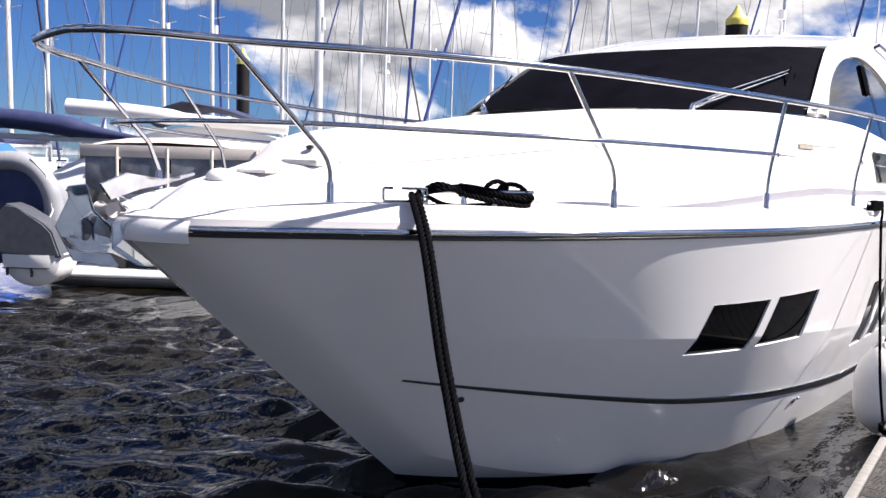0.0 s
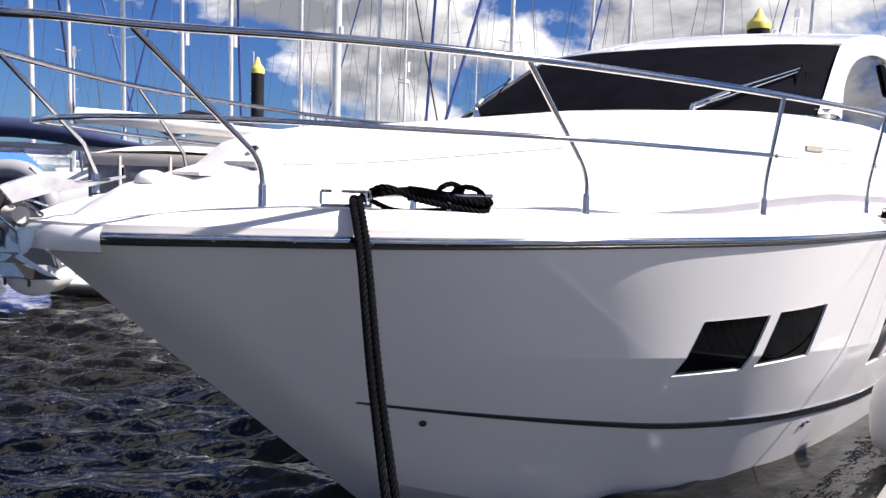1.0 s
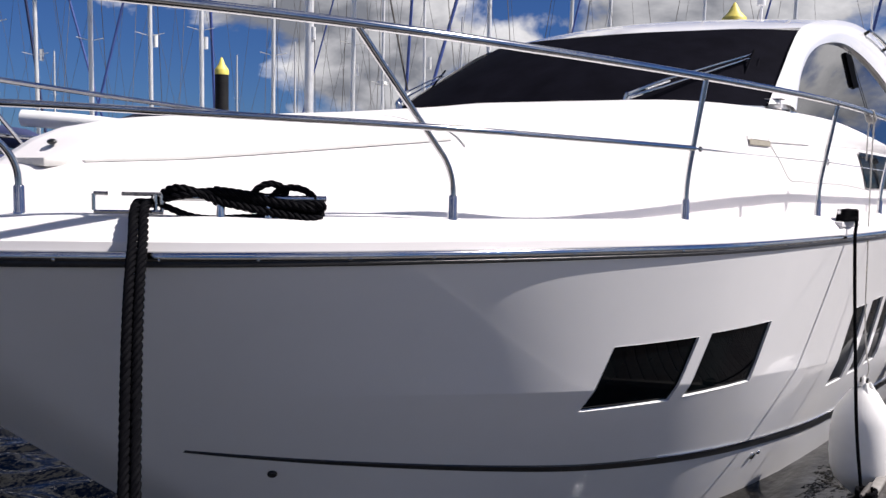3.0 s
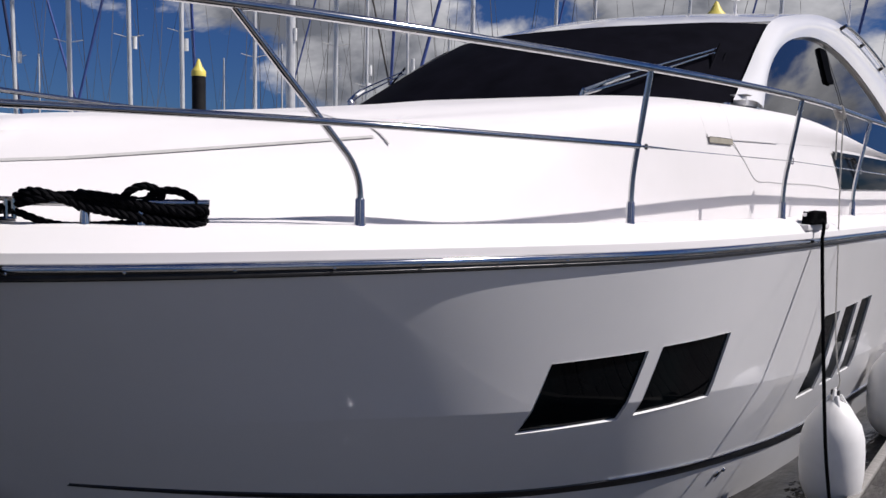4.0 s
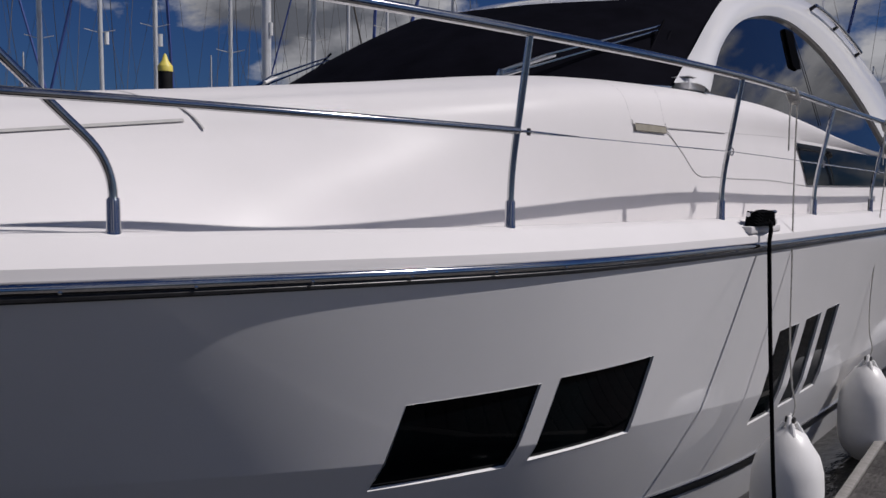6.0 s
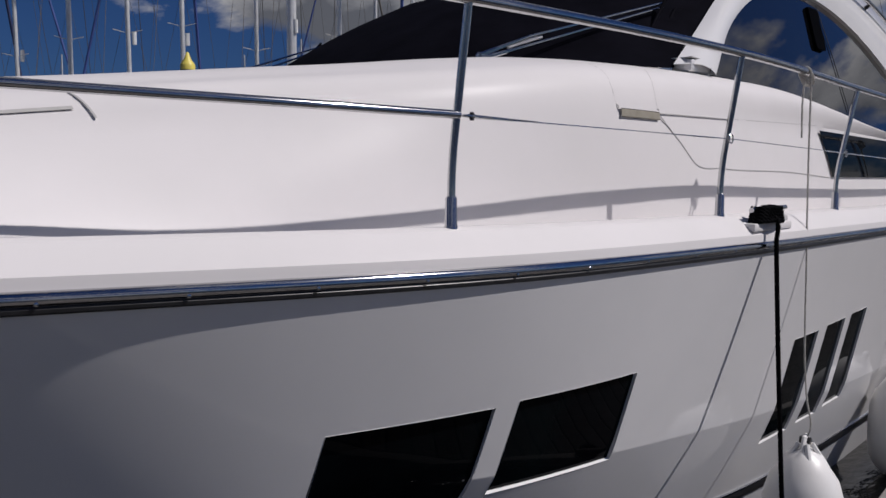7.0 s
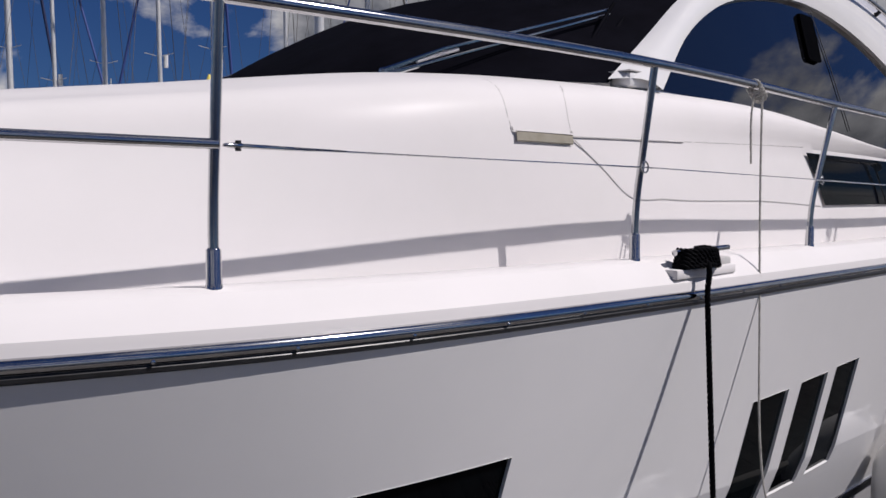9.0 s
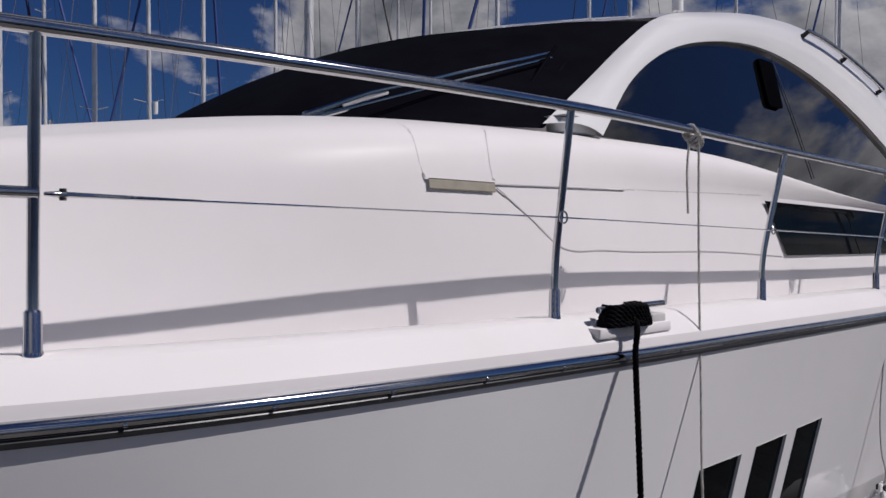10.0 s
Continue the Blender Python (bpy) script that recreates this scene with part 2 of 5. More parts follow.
def tube(bm, points, radius, segs=12, caps=True):
    """A round bar along points; radius is a number or one for each point."""
    pts = [Vector(p) for p in points]
    up = Vector((0.13, 0.21, 0.97))
    rings = []
    for i, p in enumerate(pts):
        d = (pts[min(i + 1, len(pts) - 1)] - pts[max(i - 1, 0)]).normalized()
        side = (up - d * up.dot(d))
        if side.length < 1e-3:
            side = Vector((1, 0, 0)) - d * d.x
        side.normalize()
        up = side
        other = d.cross(side)
        r = radius[i] if isinstance(radius, (list, tuple)) else radius
        rings.append([p + side * (r * math.cos(2 * math.pi * k / segs)) + other * (r * math.sin(2 * math.pi * k / segs)) for k in range(segs)])
    vs = loft(bm, rows=rings, close=True)
    if caps:
        bm.faces.new(vs[0][::-1])
        bm.faces.new(vs[-1])
    return bm


def rope(bm, points, radius, turn=0.075, strands=3, step=0.008):
    """Laid rope: strands wound round a path."""
    total = sum((Vector(b) - Vector(a)).length for a, b in zip(points, points[1:]))
    path = curve_through(points, max(12, int(total / step)))
    for s in range(strands):
        up = Vector((0.2, 0.3, 0.93))
        run, line = 0.0, []
        for i, p in enumerate(path):
            d = (path[min(i + 1, len(path) - 1)] - path[max(i - 1, 0)]).normalized()
            side = (up - d * up.dot(d)).normalized()
            up = side
            if i:
                run += (p - path[i - 1]).length
            a = 2 * math.pi * (run / turn + s / strands)
            line.append(p + (side * math.cos(a) + d.cross(side) * math.sin(a)) * radius * 0.52)
        tube(bm, line, radius * 0.54, 7)
    return bm


def box(bm, lo, hi, bevel=0.0, m=None):
    """A box, its edges rounded a little."""
    r = bmesh.ops.create_cube(bm, size=1.0)
    vs = r["verts"]
    for v in vs:
        v.co = Vector([lo[k] + (v.co[k] + 0.5) * (hi[k] - lo[k]) for k in range(3)])
    if bevel:
        es = list({e for v in vs for e in v.link_edges})
        r = bmesh.ops.bevel(bm, geom=es, offset=bevel, segments=2, affect='EDGES', profile=0.5)
        vs = list({v for f in r["faces"] for v in f.verts} | {v for v in vs if v.is_valid})
    if m:
        for v in vs:
            v.co = m @ v.co
    return vs


def mirrored(p):
    return Vector((p[0], 2 * YC - p[1], p[2]))


# ---------- the yacht's lines ----------
YC = 3.40
RUB = [(1.88, 3.40, 1.735), (1.925, 3.20, 1.735), (2.47, 2.62, 1.735), (3.05, 2.19, 1.732), (3.75, 1.83, 1.73), (4.28, 1.63, 1.727),
       (4.98, 1.425, 1.722), (6.47, 1.265, 1.715), (7.9, 1.25, 1.705), (11, 1.27, 1.68), (14.8, 1.36, 1.62)]
CHINE = [(3.40, 3.40, 0.37), (3.53, 3.24, 0.33), (3.77, 2.98, 0.25), (4.18, 2.73, 0.125), (4.66, 2.50, 0.03), (5.09, 2.345, -0.02),
         (5.83, 2.06, -0.06), (7.32, 1.785, -0.11), (8.5, 1.72, -0.12), (11.3, 1.70, -0.12), (14.6, 1.72, -0.12)]
KNUCKLE_AT = [(2.69, 3.40), (2.80, 3.20), (3.05, 2.88), (3.42, 2.53), (4.02, 2.112), (4.50, 1.85), (5.2, 1.616), (6.65, 1.42), (8.05, 1.385), (11.1, 1.37), (14.7, 1.44)]
KNUCKLE_Z = [1.17, 1.175, 1.175, 1.165, 1.128, 1.09, 1.033, 0.905, 0.785, 0.70, 0.66]
# the knuckle lies on the flat upper topside, which runs down from the rub rail
KNUCKLE = [tuple(Vector(r).lerp(Vector((*k, 0.985)), (r[2] - z) / (r[2] - 0.985))) for r, k, z in zip(RUB, KNUCKLE_AT, KNUCKLE_Z)]
KEEL = [(3.44, 3.40, 0.335), (3.57, 3.40, 0.22), (3.83, 3.40, 0.0), (4.2, 3.40, -0.25), (4.6, 3.40, -0.45), (5.0, 3.40, -0.55),
        (5.6, 3.40, -0.6), (7.0, 3.40, -0.62), (8.3, 3.40, -0.6), (11.2, 3.40, -0.55), (14.6, 3.40, -0.45)]
KN = knots_of(RUB)
FS = sorted({(k / 200) ** 1.6 for k in range(201)})


def hull_point(f, v):
    """The port topside: straight from the rub rail to the knuckle, then to the chine."""
    k = spline(KNUCKLE, KN, f)
    return spline(RUB, KN, f).lerp(k, v * 2) if v < 0.5 else k.lerp(spline(CHINE, KN, f), v * 2 - 1)


def knuckle_z(x):
    """The knuckle's height at x."""
    return float(np.interp(x, [p[0] for p in KNUCKLE], [p[2] for p in KNUCKLE]))


def hull_fv(x, z):
    """Where on the topside x and z lie."""
    lo, hi = (0.0, 0.4995) if z > knuckle_z(x) else (0.5005, 1.0)
    f, v = 0.3, (lo + hi) / 2
    for _ in range(60):
        p = hull_point(f, v)
        ex, ez = x - p.x, z - p.z
        if abs(ex) + abs(ez) < 1e-5:
            break
        e = -1e-4 if v > hi - 2e-4 else 1e-4
        d1, d2 = (hull_point(f + 1e-4, v) - p) / 1e-4, (hull_point(f, v + e) - p) / e
        det = d1.x * d2.z - d2.x * d1.z
        f += max(-0.1, min(0.1, (ex * d2.z - d2.x * ez) / det))
        v += max(-0.2, min(0.2, (d1.x * ez - ex * d1.z) / det))
        f, v = max(0.0, min(0.9998, f)), max(lo, min(hi, v))
    return f, v


def hull_at(x, z, off=0.0):
    """The point of the port topside at x and z, off metres outside it."""
    f, v = hull_fv(x, z)
    p = hull_point(f, v)
    n = (hull_point(f, v + (1e-3 if v < 0.498 or 0.5 < v < 0.998 else -1e-3)) - p).cross(hull_point(min(f + 1e-3, 1), v) - p).normalized()
    if n.y > 0:
        n = -n
    return p + n * off

# ---------- water and dock ----------
# one sheet to the horizon, finely rippled near the pontoon
def lines_at(lo, hi, step, far=1500.0):
    """Grid lines: even between lo and hi, spreading outside."""
    inner = list(np.arange(lo, hi, step))
    a, b, gap = [], [], step
    while gap < 600:
        gap *= 1.35
        a.append((a[-1] if a else lo) - gap)
        b.append((b[-1] if b else inner[-1]) + gap)
    return np.array(a[::-1] + inner + b)


gx, gy = np.meshgrid(lines_at(-5.5, 5.0, 0.033), lines_at(0.6, 11.0, 0.033))
wr = np.random.default_rng(8)
gz = np.zeros_like(gx)
for k in range(46):
    length = 0.15 * (0.85 / 0.15) ** wr.random()
    ang = 0.80 + wr.normal(0, 0.30)
    gz += 0.0125 * length * np.sin(2 * np.pi / length * (gx * np.cos(ang) + gy * np.sin(ang)) + wr.random() * 6.28)
gz = gz + 5.0 * np.maximum(gz, 0) ** 2
gz *= np.clip((gx + 8) / 3, 0, 1) * np.clip((9 - gx) / 4, 0, 1) * np.clip((16 - gy) / 6, 0, 1) * np.clip(gy + 1, 0, 1)
ny, nx = gx.shape
idx = np.arange(nx * ny).reshape(ny, nx)
quads = np.stack([idx[:-1, :-1], idx[:-1, 1:], idx[1:, 1:], idx[1:, :-1]], -1).reshape(-1, 4)
wm = bpy.data.meshes.new("water")
wm.from_pydata(np.stack([gx, gy, gz], -1).reshape(-1, 3).tolist(), [], quads.tolist())
wm.materials.append(WATER)
wm.shade_smooth()
water = tagged(new("water", wm), "dark rippled brown-green harbour water", "water", kind="structure")

# ---------- the yacht ----------
yacht = thing("motor_yacht", "white motor yacht with dark windows and steel guardrail beside the pontoon", "motor yacht", (8, YC, 0))


def own(ob):
    """Puts a part made in world places under the yacht."""
    ob.parent = yacht
    ob.matrix_parent_inverse = Matrix.Translation((-8, -YC, 0))
    return ob


def inside(poly, x, z):
    c = False
    for (x1, z1), (x2, z2) in zip(poly, poly[1:] + poly[:1]):
        if (z1 > z) != (z2 > z) and x < (x2 - x1) * (z - z1) / (z2 - z1) + x1:
            c = not c
    return c


# corners of the topside windows in x and z: upper front, upper aft, lower aft, lower front
HULL_WINDOWS = [
    [(4.641, 1.290), (5.196, 1.286), (5.182, 0.941), (4.630, 0.961)],
    [(5.290, 1.294), (5.885, 1.296), (5.866, 0.947), (5.275, 0.950)],
    [(7.343, 1.212), (7.694, 1.212), (7.657, 0.652), (7.300, 0.655)],
    [(7.824, 1.219), (8.125, 1.227), (8.078, 0.655), (7.776, 0.659)],
    [(8.225, 1.235), (8.516, 1.243), (8.457, 0.680), (8.170, 0.672)],
]


def topside(windows):
    bm = bmesh.new()
    n = 30
    vs_rows = sorted([k / n for k in range(n + 1)] + [0.497, 0.503])
    loft(bm, [[hull_point(f, v) for f in FS] for v in vs_rows])
    for w in windows:
        lo, hi = min(p[0] for p in w) - 0.25, max(p[0] for p in w) + 0.25
        for a, b in zip(w, w[1:] + w[:1]):
            pa, pb = hull_at(*a), hull_at(*b)
            out_dir = hull_at(*a, off=0.1) - pa
            geom = [f for f in bm.faces if lo < f.calc_center_median().x < hi and f.calc_center_median().z > 0.5]
            geom += list({e for f in geom for e in f.edges}) + list({v for f in geom for v in f.verts})
            bmesh.ops.bisect_plane(bm, geom=geom, plane_co=pa, plane_no=(pb - pa).cross(out_dir).normalized(), dist=1e-5)
        gone = [f for f in bm.faces if inside(w, f.calc_center_median().x, f.calc_center_median().z)]
        bmesh.ops.delete(bm, geom=gone, context='FACES')
    return bm


hull = own(part("hull", topside(HULL_WINDOWS), GEL, label="glossy white flared hull"))
bm = topside([])
for v in bm.verts:
    v.co = mirrored(v.co)
bmesh.ops.reverse_faces(bm, faces=bm.faces)
own(part("hull", bm, GEL))
for flip in (False, True):
    bm = bmesh.new()
    rows = [[spline(CHINE, KN, f).lerp(spline(KEEL, KN, f), k / 8) for f in FS] for k in range(9)]
    loft(bm, [[mirrored(p) for p in r] if flip else r for r in rows], flip)
    own(part("bottom", bm, BOTTOM))
bm = bmesh.new()
rim = [hull_point(1, k / 6) for k in range(7)] + [Vector(KEEL[-1])] + [mirrored(hull_point(1, k / 6)) for k in range(6, -1, -1)]
bm.faces.new([bm.verts.new(p) for p in rim])
own(part("transom", bm, GEL))

# hull windows: recess and pane
for w in HULL_WINDOWS:
    edge = [(a[0] + (b[0] - a[0]) * k / 6, a[1] + (b[1] - a[1]) * k / 6) for a, b in zip(w, w[1:] + w[:1]) for k in range(6)]
    bm = bmesh.new()
    loft(bm, [[hull_at(*p, off=o) for p in edge] for o in (0.001, -0.016)], close=True)
    frame_part = own(part("hull_window", bm, GEL, sharp=30))
    bm = bmesh.new()
    loft(bm, [[hull_at(w[0][0] + (w[1][0] - w[0][0]) * i / 8 + ((w[3][0] + (w[2][0] - w[3][0]) * i / 8) - (w[0][0] + (w[1][0] - w[0][0]) * i / 8)) * j / 4,
                       (w[0][1] + (w[1][1] - w[0][1]) * i / 8) * (1 - j / 4) + (w[3][1] + (w[2][1] - w[3][1]) * i / 8) * j / 4, off=-0.012) for i in range(9)] for j in range(5)])
    part("pane", bm, TINT, frame_part, "dark tinted glass")

# deck lines, from the rub rail to the centreline
D2 = [(1.99, 3.40, 1.80), (2.07, 3.18, 1.815), (2.537, 2.712, 1.882), (3.1, 2.28, 1.876), (3.8, 1.93, 1.871), (4.32, 1.73, 1.868),
      (5, 1.534, 1.864), (6.473, 1.375, 1.858), (7.9, 1.357, 1.849), (11, 1.375, 1.83), (14.8, 1.46, 1.79)]
D4 = [(2.3, 3.4, 1.95), (2.36, 3.25, 1.945), (2.68, 2.86, 1.925), (3.2, 2.44, 1.905), (3.86, 2.10, 1.87), (4.36, 2.0, 1.83),
      (5.02, 1.86, 1.80), (6.47, 1.712, 1.78), (7.9, 1.715, 1.77), (11, 1.715, 1.75), (14.8, 1.65, 1.70)]
D5 = [(2.72, 3.4, 2.04), (2.76, 3.25, 2.045), (2.98, 2.98, 2.06), (3.4, 2.69, 2.09), (3.85, 2.48, 2.125), (4.3, 2.28, 2.16),
      (5.0, 2.02, 2.215), (6.24, 1.722, 2.295), (7.9, 1.735, 2.335), (10.6, 1.745, 2.325), (14.8, 1.78, 2.2)]
D6 = [(2.86, 3.4, 2.14), (2.93, 3.2, 2.155), (3.2, 3.0, 2.19), (3.62, 2.82, 2.225), (4.0, 2.66, 2.26), (4.42, 2.47, 2.295),
      (5.07, 2.21, 2.37), (6.3, 1.89, 2.505), (7.9, 1.815, 2.55), (10.6, 1.752, 2.335), (14.8, 1.80, 2.22)]
D7 = [(2.96, 3.4, 2.19), (3.02, 3.28, 2.205), (3.3, 3.1, 2.245), (3.72, 2.98, 2.28), (4.1, 2.86, 2.315), (4.5, 2.72, 2.355),
      (5.15, 2.52, 2.43), (6.3, 2.3, 2.555), (7.9, 2.2, 2.56), (10.6, 2.2, 2.34), (14.8, 2.2, 2.22)]
D8 = [(3.06, 3.4, 2.22), (3.12, 3.4, 2.235), (3.4, 3.4, 2.28), (3.82, 3.4, 2.315), (4.2, 3.4, 2.355), (4.6, 3.4, 2.395),
      (5.2, 3.4, 2.465), (6.3, 3.4, 2.585), (7.9, 3.4, 2.58), (10.6, 3.4, 2.34), (14.8, 3.4, 2.22)]
D0 = [(p[0], p[1], p[2] + 0.03) for p in RUB]
DA = [(a[0] * 0.98 + b[0] * 0.02, a[1] * 0.98 + b[1] * 0.02, a[2] + 0.063) for a, b in zip(RUB, D2)]
DB = [(a[0] * 0.32 + b[0] * 0.68, a[1] * 0.32 + b[1] * 0.68, b[2] - 0.009) for a, b in zip(RUB, D2)]
D3 = [(a[0] * 0.72 + b[0] * 0.28, a[1] * 0.72 + b[1] * 0.28, a[2] - 0.004) for a, b in zip(D2, D4)]


def line_of(ctrl, flip=False):
    ps = [spline(ctrl, KN, f) for f in FS]
    return [mirrored(p) for p in ps] if flip else ps


def between(a, b, n, belly=0.0, last=False):
    """Rows from line a to line b, bellied out."""
    rows = []
    for k in range(n + (1 if last else 0)):
        t = k / n
        rows.append([p.lerp(q, t) + Vector((0, -1, 1)) * (belly * math.sin(math.pi * t) * max(0.0, min(1.0, (p.x - 2.9) / 1.6))) for p, q in zip(a, b)])
    return rows


for flip in (False, True):
    L = [line_of(c) for c in (D0, DA, DB, D2, D3, D4, D5, D6, D7, D8)]
    rows = between(L[0], L[1], 2, 0.001) + between(L[1], L[2], 3, 0.003) + between(L[2], L[3], 2) + between(L[3], L[4], 2) + between(L[4], L[5], 3) + between(L[5], L[6], 7, 0.02)
    rows += between(L[6], L[7], 7, 0.035) + between(L[7], L[8], 5, 0.012) + between(L[8], L[9], 5, 0.0, True)
    bm = bmesh.new()
    loft(bm, [[mirrored(p) for p in r] if flip else r for r in rows], not flip)
    if not flip:
        DECK_TREE = BVHTree.FromBMesh(bm)
    own(part("deck", bm, DECK, label="white moulded deck and coachroof", sharp=22))

# rub rail: dark groove below a polished bar
for flip in (False, True):
    ps = [p + Vector((0, 0, 0.005)) for p in line_of(RUB, flip)]
    sgn = -1 if not flip else 1
    bm = bmesh.new()
    cut = [p for p in ps if (p - Vector(RUB[0])).length > 0.36]
    tube(bm, [p + Vector((0, sgn * -0.004, 0.010)) for p in cut], 0.019, 14)
    own(part("rub_rail", bm, STEEL, label="polished steel rub rail"))
    bm = bmesh.new()
    tube(bm, [p + Vector((0, sgn * -0.003, -0.014)) for p in cut], 0.011, 8)
    own(part("rub_strip", bm, BLACK, label="black rubber strip"))

# ---------- windscreen, side glass, roof ----------
YS = 3.60


def mirror_top(p):
    return Vector((p[0] - 0.06 * 2 * (YS - p[1]), 2 * YS - p[1], p[2] + 0.012 * 2 * (YS - p[1])))


WS_LOW = [(7.05, 1.90, 2.575), (6.75, 2.20, 2.585), (6.46, 2.64, 2.59), (6.27, 3.05, 2.60), (6.2, 3.60, 2.60)]
WS_TOP = [(8.234, 2.087, 3.283), (7.95, 2.4, 3.285), (7.68, 2.75, 3.265), (7.46, 3.1, 3.25), (7.36, 3.60, 3.25)]


def across(ctrl, n=16):
    half = curve_through(ctrl, n)
    return half + [mirror_top(p) for p in half[-2::-1]]


lowl, topl = across(WS_LOW), across(WS_TOP)
bm = bmesh.new()
rows = []
for k in range(13):
    t = k / 12
    rows.append([p.lerp(q, t) + Vector((-0.02, 0, 0.025)) * (math.sin(math.pi * t) * min(1, i / 8, (30 - i) / 8)) + Vector((0.01, 0, -0.012)) for i, (p, q) in enumerate(zip(lowl, topl))])
loft(bm, rows)
own(part("windscreen_cover", bm, CANVAS, label="black canvas cover stretched over the windscreen"))

ARCH_IN = [(7.34, 2.55), (7.70, 2.85), (8.1, 3.06), (8.75, 3.24), (9.4, 3.31), (10.1, 3.24), (10.8, 3.03), (11.3, 2.79), (11.9, 2.36)]
ROOF_EDGE = [(7.05, 1.895, 2.58), (7.45, 1.96, 2.83), (7.8, 2.02, 3.05), (8.234, 2.085, 3.285), (8.9, 2.10, 3.45), (9.5, 2.11, 3.55), (10.2, 2.1, 3.585), (11, 2.07, 3.49), (12.3, 1.95, 3.08)]


def glass_y(z):
    return 1.80 + 0.31 * (z - 2.55)


arch = curve_through([(x, glass_y(z), z) for x, z in ARCH_IN], 60)
edge = curve_through(ROOF_EDGE, 60)
for flip in (False, True):
    bm = bmesh.new()
    sill = [Vector((p.x, glass_y(max(2.30, 2.55 - 0.0215 * (p.x - 7.34) ** 2)), max(2.30, 2.55 - 0.0215 * (p.x - 7.34) ** 2))) for p in arch]
    rows = [[p.lerp(q, k / 10) + Vector((0, 0.03, 0)) for p, q in zip(sill, arch)] for k in range(11)]
    loft(bm, [[mirror_top(p) for p in r] if flip else r for r in rows], flip)
    own(part("side_window", bm, SIDEGLASS, label="arched dark tinted side window"))
    bm = bmesh.new()
    rows = [[p + Vector((0, 0.035, 0)) for p in arch]] + [[p.lerp(q, k / 8) + Vector((0, -0.035 * math.sin(math.pi * k / 8), 0.02 * math.sin(math.pi * k / 8))) for p, q in zip(arch, edge)] for k in range(9)]
    loft(bm, [[mirror_top(p) for p in r] if flip else r for r in rows], flip)
    own(part("roof_arch", bm, GEL, label="curved white roof arch", sharp=50))
back_edge = [p for p in edge if p.x >= 8.22]
n = len(back_edge)
ROOF_C = [(7.36, YS, 3.232), (8.0, YS, 3.42), (9.0, YS, 3.60), (10, YS, 3.69), (11, YS, 3.67), (12.3, YS, 3.46)]
mid = curve_through(ROOF_C, n)
rows = []
for e, c in zip(back_edge, mid):
    half = []
    for k in range(15):
        t = k / 14
        s = 1 - (1 - t) ** 2.0
        half.append(Vector((e.x + (c.x - e.x) * (1 - (1 - t) ** 1.6), e.y + (c.y - e.y) * t, e.z + (c.z - e.z) * s)))
    rows.append(half + [mirror_top(p) for p in half[-2::-1]])
bm = bmesh.new()
loft(bm, rows, True)
own(part("roof", bm, GEL, label="smooth white hardtop roof", sharp=60))

# ---------- guardrail ----------
TOPS = [(1.47, 3.25, 2.505), (1.485, 3.0, 2.525), (1.66, 2.80, 2.525), (1.942, 2.663, 2.523), (2.55, 2.25, 2.522), (3.285, 1.925, 2.52), (4.1, 1.66, 2.51), (4.981, 1.456, 2.503), (6.441, 1.290, 2.505), (7.969, 1.290, 2.495), (9.6, 1.29, 2.48), (11.4, 1.30, 2.46)]
TOPS_STARBOARD = [(1.47, 3.25, 2.505), (1.60, 3.50, 2.51), (1.94, 3.85, 2.52), (2.45, 4.28, 2.52), (3.05, 4.70, 2.52), (3.85, 5.03, 2.515), (5.0, 5.33, 2.503), (6.44, 5.51, 2.505), (7.97, 5.51, 2.495), (11.4, 5.50, 2.46)]
FEET = [(2.537, 2.712, 1.882), (3.80, 1.93, 1.871), (4.999, 1.534, 1.864), (6.473, 1.375, 1.858), (7.897, 1.357, 1.849), (9.35, 1.36, 1.84), (10.9, 1.37, 1.83)]
HEADS = [(1.942, 2.663, 2.52), (3.285, 1.925, 2.518), (4.981, 1.456, 2.50), (6.441, 1.290, 2.502), (7.969, 1.290, 2.492), (9.45, 1.29, 2.48), (11.0, 1.30, 2.465)]
MID = [(1.98, 3.4, 2.22), (2.02, 3.1, 2.22), (2.349, 2.711, 2.225), (2.9, 2.28, 2.215), (3.56, 1.90, 2.205), (4.25, 1.68, 2.195), (4.999, 1.505, 2.187)]
half = curve_through(TOPS, 90)
bm = bmesh.new()
far_half = curve_through(TOPS_STARBOARD, 90)
tube(bm, half[::-1] + far_half[1:], 0.0165, 14)
own(part("top_rail", bm, STEEL, label="polished steel top rail"))
half = curve_through(MID, 50)
bm = bmesh.new()
tube(bm, half[::-1] + [mirrored(p) for p in half[1:]], 0.0125, 12)
own(part("mid_rail", bm, STEEL, label="polished steel middle rail"))
